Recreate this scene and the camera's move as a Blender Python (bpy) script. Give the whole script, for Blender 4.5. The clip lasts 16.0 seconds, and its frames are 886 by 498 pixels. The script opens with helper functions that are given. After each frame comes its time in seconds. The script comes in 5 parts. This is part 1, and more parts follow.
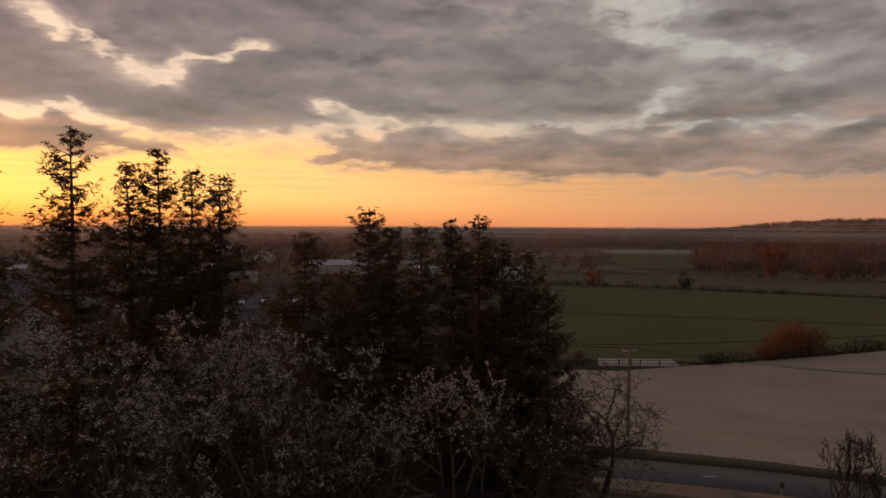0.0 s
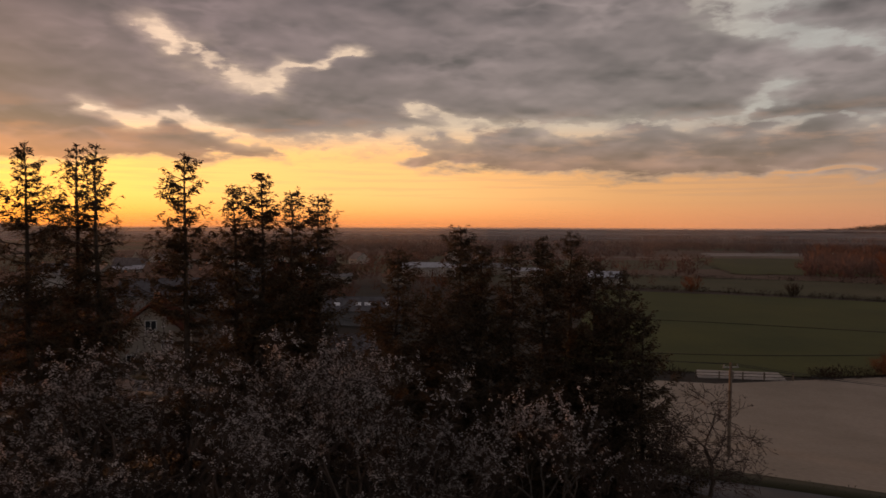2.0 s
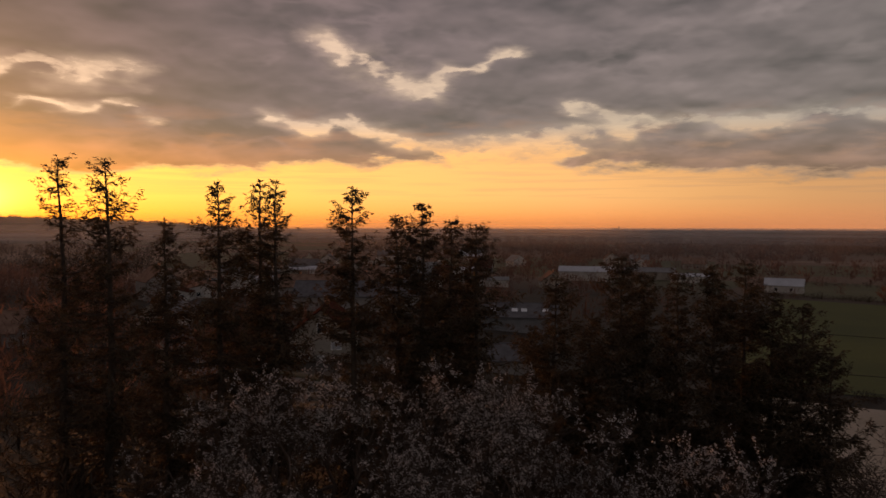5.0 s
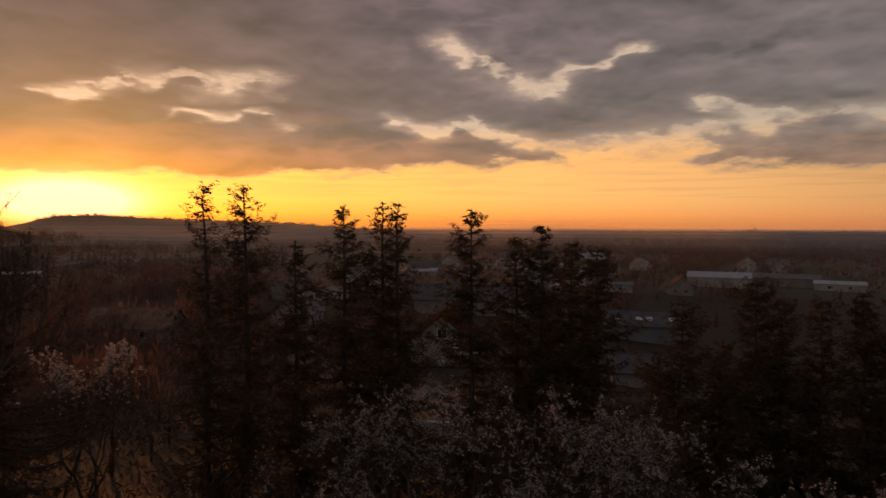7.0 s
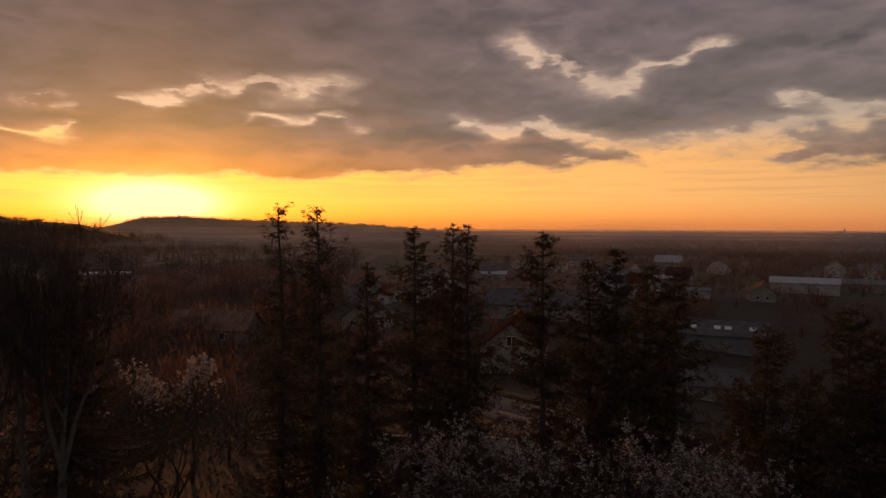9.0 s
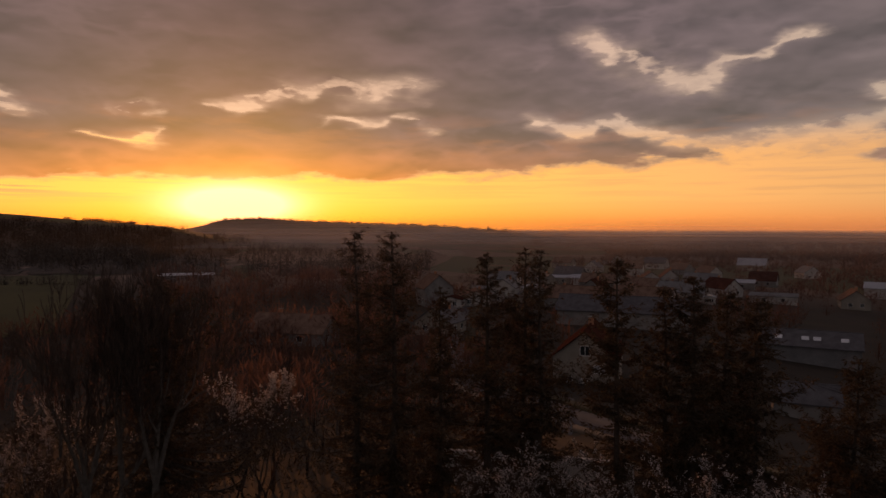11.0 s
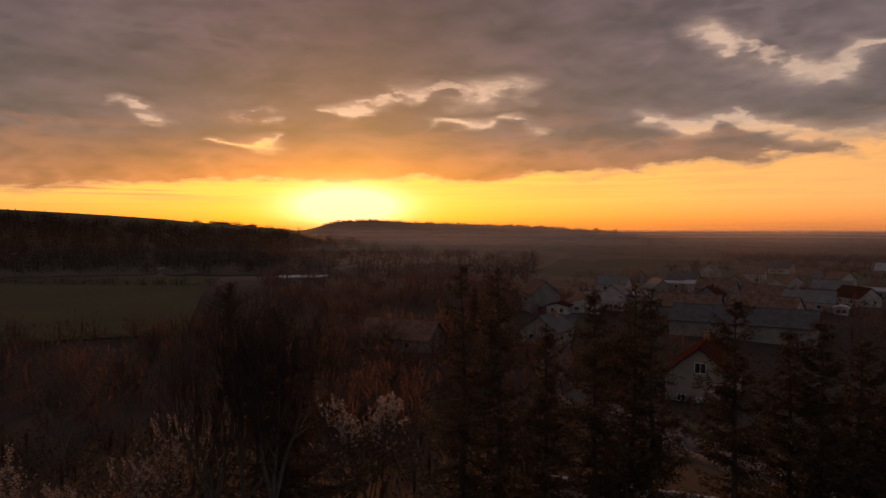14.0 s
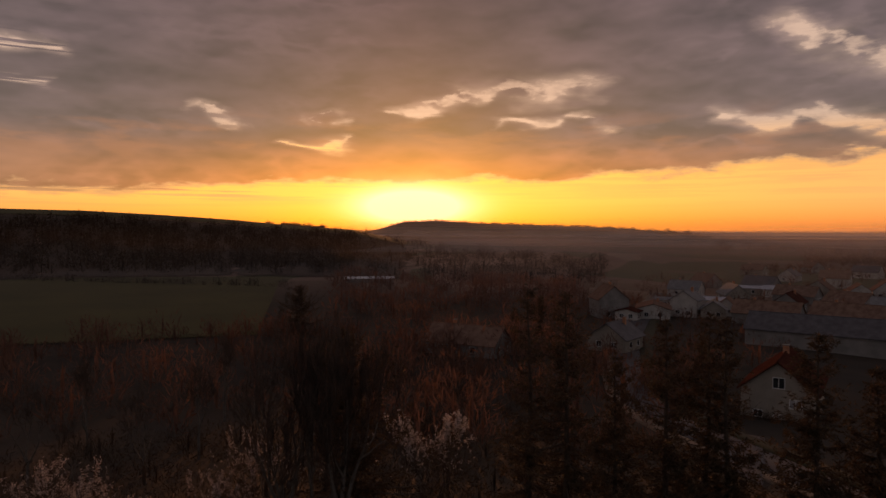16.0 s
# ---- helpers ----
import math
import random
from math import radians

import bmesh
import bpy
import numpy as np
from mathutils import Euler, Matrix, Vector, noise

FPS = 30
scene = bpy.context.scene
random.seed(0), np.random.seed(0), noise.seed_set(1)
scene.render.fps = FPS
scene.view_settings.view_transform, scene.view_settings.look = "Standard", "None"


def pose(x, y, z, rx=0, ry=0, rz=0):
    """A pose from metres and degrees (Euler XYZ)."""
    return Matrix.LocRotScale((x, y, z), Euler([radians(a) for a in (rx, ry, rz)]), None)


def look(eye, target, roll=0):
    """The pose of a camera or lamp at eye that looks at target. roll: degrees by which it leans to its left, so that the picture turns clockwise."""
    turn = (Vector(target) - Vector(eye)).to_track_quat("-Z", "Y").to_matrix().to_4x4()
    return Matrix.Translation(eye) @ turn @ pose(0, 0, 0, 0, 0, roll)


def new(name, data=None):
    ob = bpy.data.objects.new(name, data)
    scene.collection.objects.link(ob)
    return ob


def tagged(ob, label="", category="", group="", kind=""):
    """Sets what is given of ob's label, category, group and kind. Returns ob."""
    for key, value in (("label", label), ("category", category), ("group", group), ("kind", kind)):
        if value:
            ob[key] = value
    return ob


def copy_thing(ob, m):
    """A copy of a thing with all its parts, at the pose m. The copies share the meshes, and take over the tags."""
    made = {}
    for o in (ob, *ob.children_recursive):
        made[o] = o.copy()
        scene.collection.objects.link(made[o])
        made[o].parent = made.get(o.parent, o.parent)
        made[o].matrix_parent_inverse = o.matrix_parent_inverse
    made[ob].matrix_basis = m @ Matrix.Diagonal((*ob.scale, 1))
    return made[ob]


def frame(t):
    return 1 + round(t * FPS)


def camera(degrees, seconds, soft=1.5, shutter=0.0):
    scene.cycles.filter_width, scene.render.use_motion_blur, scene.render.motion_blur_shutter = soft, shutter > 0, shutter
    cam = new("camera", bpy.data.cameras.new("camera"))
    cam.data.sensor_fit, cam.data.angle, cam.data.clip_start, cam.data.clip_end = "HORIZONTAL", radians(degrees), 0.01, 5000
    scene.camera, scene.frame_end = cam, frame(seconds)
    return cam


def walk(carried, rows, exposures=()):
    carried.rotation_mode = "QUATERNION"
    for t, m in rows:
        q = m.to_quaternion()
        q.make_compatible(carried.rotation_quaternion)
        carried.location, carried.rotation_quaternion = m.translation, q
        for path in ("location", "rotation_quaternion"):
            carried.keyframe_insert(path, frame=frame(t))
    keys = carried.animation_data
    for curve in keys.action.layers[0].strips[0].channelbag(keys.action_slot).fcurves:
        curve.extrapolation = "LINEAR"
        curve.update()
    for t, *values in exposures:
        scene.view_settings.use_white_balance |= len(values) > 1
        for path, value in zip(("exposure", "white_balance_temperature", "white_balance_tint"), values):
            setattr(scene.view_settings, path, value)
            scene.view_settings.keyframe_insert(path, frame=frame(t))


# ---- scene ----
FOV = 67.47
cam = camera(FOV, 16.0, shutter=0.5)
PATH = [
    (0.0, pose(-0.00, -0.00, 16.00, 87.96, -0.27, 0.00)),
    (0.5, pose(-0.00, -0.04, 16.18, 87.97, -0.27, 2.39)),
    (1.0, pose(0.00, -0.10, 16.36, 88.00, -0.27, 4.74)),
    (1.5, pose(-0.00, -0.12, 16.53, 88.03, -0.26, 5.98)),
    (2.0, pose(-0.02, -0.11, 16.71, 88.04, -0.24, 7.80)),
    (2.5, pose(-0.05, -0.08, 16.89, 88.04, -0.22, 10.19)),
    (3.0, pose(-0.07, -0.05, 17.06, 88.04, -0.21, 12.74)),
    (3.5, pose(-0.09, -0.04, 17.23, 88.05, -0.19, 15.07)),
    (4.0, pose(-0.10, -0.01, 17.41, 88.06, -0.17, 17.37)),
    (6.5, pose(-0.03, 0.01, 18.44, 88.08, -0.17, 28.37)),
    (7.0, pose(-0.05, 0.07, 18.65, 88.11, -0.20, 31.64)),
    (7.5, pose(-0.10, 0.13, 18.85, 88.13, -0.22, 34.00)),
    (8.0, pose(-0.15, 0.18, 19.05, 88.15, -0.24, 35.17)),
    (8.5, pose(-0.19, 0.22, 19.26, 88.15, -0.24, 36.13)),
    (9.0, pose(-0.21, 0.22, 19.49, 88.16, -0.24, 37.62)),
    (11.5, pose(-0.06, 0.00, 20.73, 88.19, -0.12, 45.36)),
    (12.0, pose(-0.05, -0.01, 20.97, 88.19, -0.09, 46.89)),
    (12.5, pose(-0.05, -0.01, 21.20, 88.20, -0.05, 48.40)),
    (13.0, pose(-0.06, 0.00, 21.44, 88.22, -0.02, 49.92)),
    (13.5, pose(-0.07, 0.03, 21.68, 88.23, -0.02, 51.52)),
    (14.0, pose(-0.09, 0.05, 21.93, 88.22, -0.04, 52.98)),
    (14.5, pose(-0.13, 0.05, 22.16, 88.21, -0.04, 54.48)),
    (15.0, pose(-0.15, 0.04, 22.41, 88.20, -0.06, 55.93)),
    (15.5, pose(-0.15, 0.03, 22.68, 88.22, -0.08, 57.31)),
    (16.0, pose(-0.14, 0.04, 22.93, 88.22, -0.11, 58.65)),
]
EXPOSURES = [(0.0, 0.40, 6500, 10), (2.0, 0.28, 6500, 10), (4.0, 0.15, 6500, 10), (5.5, 0.02, 6500, 10), (8.0, -0.16, 6500, 13), (12.0, -0.25, 6500, 18), (16.0, -0.25, 6500, 18)]
walk(cam, PATH, EXPOSURES)

# ---- world: sunset sky with a broken cloud deck ----
SUN_AZ, SUN_EL = 61.2, 2.1          # degrees left of +y, degrees up

world = bpy.data.worlds.new("sunset_sky")
scene.world = world
world.use_nodes = True
WT = world.node_tree
WT.nodes.clear()


def wnode(kind):
    return WT.nodes.new(kind)


def wm(op, a, b=None, c=None, clamp=False):
    """A math node on numbers or sockets."""
    n = WT.nodes.new("ShaderNodeMath")
    n.operation, n.use_clamp = op, clamp
    for i, v in enumerate((a, b, c)):
        if v is None:
            continue
        if isinstance(v, (int, float)):
            n.inputs[i].default_value = v
        else:
            WT.links.new(v, n.inputs[i])
    return n.outputs[0]


def wsmooth(v, lo, hi):
    n = WT.nodes.new("ShaderNodeMapRange")
    n.interpolation_type = "SMOOTHSTEP"
    for i, x in enumerate((v, lo, hi)):
        if isinstance(x, (int, float)):
            n.inputs[i].default_value = x
        else:
            WT.links.new(x, n.inputs[i])
    return n.outputs[0]


def wramp(v, stops):
    n = WT.nodes.new("ShaderNodeValToRGB")
    e = n.color_ramp.elements
    while len(e) < len(stops):
        e.new(0.5)
    for el, (p, col) in zip(e, stops):
        el.position, el.color = p, (*col, 1)
    WT.links.new(v, n.inputs[0])
    return n.outputs[0]


def wmix(f, a, b, how="MIX"):
    n = WT.nodes.new("ShaderNodeMix")
    n.data_type, n.blend_type = "RGBA", how
    for i, v in ((0, f), (6, a), (7, b)):
        if isinstance(v, (int, float)):
            n.inputs[i].default_value = v
        elif isinstance(v, tuple):
            n.inputs[i].default_value = (*v, 1)
        else:
            WT.links.new(v, n.inputs[i])
    return n.outputs[2]


def wnoise(vec, scale, detail=5, rough=0.55, distort=0.0):
    n = WT.nodes.new("ShaderNodeTexNoise")
    n.inputs["Scale"].default_value, n.inputs["Detail"].default_value = scale, detail
    n.inputs["Roughness"].default_value, n.inputs["Distortion"].default_value = rough, distort
    WT.links.new(vec, n.inputs["Vector"])
    return n.outputs["Fac"]


def wvec(x, y, z):
    n = WT.nodes.new("ShaderNodeCombineXYZ")
    for i, v in enumerate((x, y, z)):
        if isinstance(v, (int, float)):
            n.inputs[i].default_value = v
        else:
            WT.links.new(v, n.inputs[i])
    return n.outputs[0]


sep = wnode("ShaderNodeSeparateXYZ")
WT.links.new(wnode("ShaderNodeTexCoord").outputs["Generated"], sep.inputs[0])
dx, dy, dz = sep.outputs
EL = wm("MULTIPLY", wm("ARCSINE", dz), 180 / math.pi)
AZ = wm("MULTIPLY", wm("ARCTAN2", wm("MULTIPLY", dx, -1), dy), 180 / math.pi)
DAZ = wm("ABSOLUTE", wm("WRAP", wm("SUBTRACT", AZ, SUN_AZ), 180, -180))
FAR = wm("DIVIDE", DAZ, 180)

# charts of the cloud deck at several grains
CHART = wvec(wm("MULTIPLY", AZ, 0.10), wm("MULTIPLY", EL, 0.42), 0)
FINE = wvec(wm("MULTIPLY", AZ, 0.30), wm("MULTIPLY", EL, 0.85), 3.0)
n_chart = wnoise(CHART, 1.7, 7, 0.55, 0.15)
n_fine = wnoise(FINE, 1.1, 7, 0.58, 0.2)
n_cell = wnoise(wvec(wm("MULTIPLY", AZ, 0.16), wm("MULTIPLY", EL, 0.42), 33.0), 1.5, 3, 0.45, 0.15)
n_wide = wnoise(CHART, 0.5, 3, 0.5)
n_band = wnoise(wvec(wm("MULTIPLY", AZ, 0.085), wm("MULTIPLY", EL, 0.30), 21.0), 1.4, 3, 0.42, 0.2)
n_band_low = wnoise(wvec(wm("MULTIPLY", AZ, 0.085), wm("MULTIPLY", wm("SUBTRACT", EL, 0.6), 0.30), 21.0), 1.4, 3, 0.42, 0.2)
n_lump = wnoise(wvec(wm("MULTIPLY", AZ, 0.21), wm("MULTIPLY", EL, 0.46), 51.0), 1.2, 2.5, 0.42, 0.15)
n_lump_low = wnoise(wvec(wm("MULTIPLY", AZ, 0.21), wm("MULTIPLY", wm("SUBTRACT", EL, 0.4), 0.46), 51.0), 1.2, 2.5, 0.42, 0.15)
n_rag = wnoise(wvec(wm("MULTIPLY", AZ, 0.30), wm("MULTIPLY", EL, 0.75), 77.0), 1.9, 5, 0.55, 0.3)
wob = wm("ADD", wm("MULTIPLY", wm("SUBTRACT", n_chart, 0.5), 3.2), wm("MULTIPLY", wm("SUBTRACT", n_fine, 0.5), 2.2))

# lower edge of the deck, by bearing
edge = wramp(wm("DIVIDE", wm("ADD", AZ, 60), 180, clamp=True),
             [(0.0, (.42,) * 3), (0.15, (.40,) * 3), (0.30, (.45,) * 3), (0.40, (.56,) * 3), (0.48, (.58,) * 3),
              (0.54, (.50,) * 3), (0.66, (.42,) * 3), (0.74, (.40,) * 3), (0.84, (.31,) * 3), (1.0, (.29,) * 3)])
edge = wm("SUBTRACT", wm("MULTIPLY", edge, 10), 0.45)
below = wm("SUBTRACT", wm("ADD", EL, wm("MULTIPLY", wob, 1.0)), edge)
DECK = wsmooth(below, -0.45, 0.65)

# gaps in the deck: bearing, height, bearing, height, half width (degrees)
GAPS_NORTH = [
    (31.4, 15.8, 30.0, 14.2, 0.49), (28.2, 14.0, 23.5, 11.7, 0.63), (23.5, 11.7, 21.0, 13.4, 0.34),
    (21.0, 13.4, 15.6, 14.7, 0.15), (32.6, 8.7, 29.0, 8.9, 0.39), (29.0, 8.7, 20.7, 6.8, 0.44),
    (20.6, 6.9, 7.0, 8.5, 0.62), (10.8, 10.3, 4.1, 9.0, 0.29), (7.0, 8.8, -16.3, 8.6, 0.50),
    (-16.3, 8.3, -31.2, 8.1, 0.30), (-14.3, 17.9, -18.3, 17.3, 0.98), (-15.3, 16.1, -21.4, 14.2, 0.59),
    (-21.4, 14.2, -27.4, 12.8, 0.59), (-15.8, 8.6, -18.9, 11.3, 0.45), (21.1, 5.7, 10.8, 6.6, 0.63),
]
GAPS_WEST = [
    (78.8, 10.2, 76.5, 8.9, 0.29), (72.2, 7.2, 66.1, 7.7, 0.20), (62.7, 10.0, 56.4, 11.4, 0.29),
    (56.4, 11.4, 46.9, 12.4, 0.54), (53.5, 9.2, 48.8, 9.3, 0.24), (47.4, 9.9, 45.5, 9.1, 0.29),
    (92.2, 13.6, 89.4, 13.5, 0.34), (92.2, 11.0, 89.1, 11.1, 0.20), (17.1, 14.8, 15.3, 14.9, 0.29),
    (69.4, 9.4, 67.5, 9.9, 0.22), (-18.5, 4.6, -24.4, 5.1, 0.20), (36.5, 9.4, 33.0, 8.8, 0.30),
]
wobx = wm("ADD", AZ, wm("ADD", wm("MULTIPLY", wm("SUBTRACT", n_fine, 0.5), 3.6), wm("MULTIPLY", wm("SUBTRACT", n_lump, 0.5), 3.0)))
woby = wm("ADD", wm("ADD", EL, 0.35), wm("ADD", wm("MULTIPLY", wm("SUBTRACT", n_chart, 0.5), 1.6), wm("MULTIPLY", wm("SUBTRACT", n_lump, 0.5), 2.4)))
gap = None
for a1, e1, a2, e2, half in GAPS_NORTH + GAPS_WEST:
    ux, uy = a2 - a1, e2 - e1
    ll = ux * ux + uy * uy
    px, py = wm("SUBTRACT", wobx, a1), wm("SUBTRACT", woby, e1)
    k = wm("ADD", wm("MULTIPLY", px, ux / ll), wm("MULTIPLY", py, uy / ll), clamp=True)
    qx = wm("MULTIPLY_ADD", k, -ux, px)
    qy = wm("MULTIPLY_ADD", k, -uy, py)
    d2 = wm("ADD", wm("MULTIPLY", qx, wm("MULTIPLY", qx, 0.35)), wm("MULTIPLY", qy, qy))
    one = wm("EXPONENT", wm("MULTIPLY", d2, -1 / (1.15 * half * half)))
    gap = one if gap is None else wm("ADD", gap, one)
gap = wm("MINIMUM", gap, 1.0)
rag = wm("SUBTRACT", wsmooth(n_rag, 0.32, 0.68), 0.62)
tear = wm("SUBTRACT", wsmooth(n_lump, 0.35, 0.65), 0.5)
ragged = wm("ADD", gap, wm("ADD", wm("MULTIPLY", rag, 0.95), wm("MULTIPLY", tear, 0.5)))
torn = wm("MULTIPLY", wsmooth(ragged, 0.10, 1.10), wsmooth(gap, 0.05, 0.45))
thin = wm("MULTIPLY", wm("POWER", wm("MAXIMUM", gap, 0.0001), 0.45), wm("MULTIPLY", wsmooth(n_lump, 0.30, 0.66), 0.40))
GAP = wm("MINIMUM", wm("ADD", wm("MULTIPLY", torn, wm("ADD", 0.34, wm("MULTIPLY", wsmooth(n_fine, 0.35, 0.65), 0.42))), thin), 0.96)
COVER = wm("MULTIPLY", DECK, wm("SUBTRACT", 1, GAP))
wisp = wsmooth(wnoise(wvec(wm("MULTIPLY", AZ, 0.055), wm("MULTIPLY", EL, 1.7), 7.0), 1.4, 6, 0.6), 0.45, 0.60)
wisp = wm("MULTIPLY", wisp, wm("MULTIPLY", wsmooth(EL, 1.4, 3.4), wm("ADD", 0.25, wsmooth(AZ, 55, 85))))
COVER = wm("MAXIMUM", COVER, wm("MULTIPLY", wisp, 0.85))

# colours
low = wramp(FAR, [(0, (.96, .47, .055)), (.10, (.95, .455, .075)), (.20, (.84, .39, .105)), (.29, (.66, .325, .115)), (.38, (.44, .215, .09)),
                  (.52, (.27, .145, .09)), (.7, (.22, .145, .12)), (1, (.15, .12, .125))])
rose = wramp(FAR, [(0, (1.0, .27, .01)), (.20, (.75, .22, .045)), (.42, (.42, .165, .075)), (.6, (.25, .125, .095)), (1, (.13, .10, .10))])
high = wramp(FAR, [(0, (.90, .58, .37)), (.15, (.78, .53, .37)), (.30, (.60, .45, .32)), (.45, (.36, .34, .31)), (1, (.20, .22, .25))])
clear = wmix(1.0, wmix(wsmooth(EL, -0.3, 2.8), rose, low), (1.4, 1.4, 1.4), "MULTIPLY")
clear = wmix(wsmooth(EL, 5.5, 9.0), clear, high)
grey_low = wramp(FAR, [(0, (.66, .17, .025)), (.08, (.45, .145, .05)), (.2, (.31, .148, .095)), (.45, (.19, .122, .105)), (1, (.14, .125, .13))])
grey_high = wramp(FAR, [(0, (.092, .046, .047)), (.2, (.136, .091, .090)), (.4, (.170, .133, .126)), (1, (.13, .12, .13))])
cloud = wmix(wsmooth(EL, 4.0, 8.5), grey_low, grey_high)
relief = wm("ADD", wm("MULTIPLY", wm("SUBTRACT", n_band_low, n_band), 1.3), wm("MULTIPLY", wm("SUBTRACT", n_lump_low, n_lump), 1.5))
bank = wm("ADD", wm("MULTIPLY", wsmooth(n_band, 0.30, 0.70), 0.36), wm("MULTIPLY", wsmooth(n_lump, 0.28, 0.74), 0.26))
shade = wm("ADD", 0.58, wm("ADD", bank, wm("ADD", relief, wm("MULTIPLY", wm("SUBTRACT", n_fine, 0.5), 0.15))))
seam = wsmooth(wm("ABSOLUTE", wm("SUBTRACT", n_cell, 0.5)), 0.13, 0.0)
shade = wm("ADD", shade, wm("ADD", wm("MULTIPLY", wm("POWER", wm("MAXIMUM", gap, 0.0001), 0.28), 0.36), wm("MULTIPLY", wm("MULTIPLY", seam, wsmooth(n_wide, 0.40, 0.65)), 0.34)))
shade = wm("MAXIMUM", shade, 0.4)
cloud = wmix(1.0, cloud, wvec(shade, shade, shade), "MULTIPLY")
peach = wm("MULTIPLY", wm("MULTIPLY", wsmooth(EL, 4.2, 6.0), wsmooth(EL, 10.5, 7.0)), wm("MULTIPLY", wsmooth(n_chart, 0.46, 0.66), 0.42))
cloud = wmix(peach, cloud, wmix(wsmooth(FAR, 0.05, 0.35), (.42, .14, .055), (.46, .25, .16)))
rim = wm("MULTIPLY", wm("MULTIPLY", COVER, wm("SUBTRACT", 1, COVER)), 1.2)
cloud = wmix(rim, cloud, high)
sky = wmix(COVER, clear, cloud)
dele = wm("SUBTRACT", EL, SUN_EL - 0.2)
glow = wm("EXPONENT", wm("SUBTRACT", 0, wm("ADD", wm("POWER", wm("DIVIDE", DAZ, 4.1), 2), wm("POWER", wm("DIVIDE", dele, 1.35), 2))))
halo = wm("EXPONENT", wm("SUBTRACT", 0, wm("ADD", wm("POWER", wm("DIVIDE", DAZ, 13.0), 2), wm("POWER", wm("DIVIDE", dele, 3.1), 2))))
sky = wmix(wm("MULTIPLY", glow, 2.4), sky, (1.0, 0.62, 0.55), "ADD")
sky = wmix(wm("MULTIPLY", halo, 0.34), sky, (1.0, 0.18, 0.01), "ADD")
sky = wmix(wsmooth(EL, -0.5, -3.0), sky, (0.05, 0.035, 0.025))
nishita = wnode("ShaderNodeTexSky")
nishita.sky_type, nishita.sun_disc = "NISHITA", False
nishita.sun_elevation, nishita.sun_rotation = radians(SUN_EL), radians(-SUN_AZ)
bg_clear, bg_deck = wnode("ShaderNodeBackground"), wnode("ShaderNodeBackground")
bg_clear.inputs["Strength"].default_value = 0.03
WT.links.new(nishita.outputs[0], bg_clear.inputs["Color"])
bg_deck.inputs["Strength"].default_value = 1.0
WT.links.new(sky, bg_deck.inputs["Color"])
both = wnode("ShaderNodeAddShader")
WT.links.new(bg_clear.outputs[0], both.inputs[0])
WT.links.new(bg_deck.outputs[0], both.inputs[1])
WT.links.new(both.outputs[0], wnode("ShaderNodeOutputWorld").inputs[0])

sun_dir = Vector((-math.sin(radians(SUN_AZ)) * math.cos(radians(SUN_EL)), math.cos(radians(SUN_AZ)) * math.cos(radians(SUN_EL)), math.sin(radians(SUN_EL))))
sun = new("sun", bpy.data.lights.new("sun", "SUN"))
sun.data.energy, sun.data.angle, sun.data.color = 1.2, radians(0.6), (1.0, 0.34, 0.08)
sun.matrix_world = look(sun_dir * 100, (0, 0, 0))

# ---- materials ----


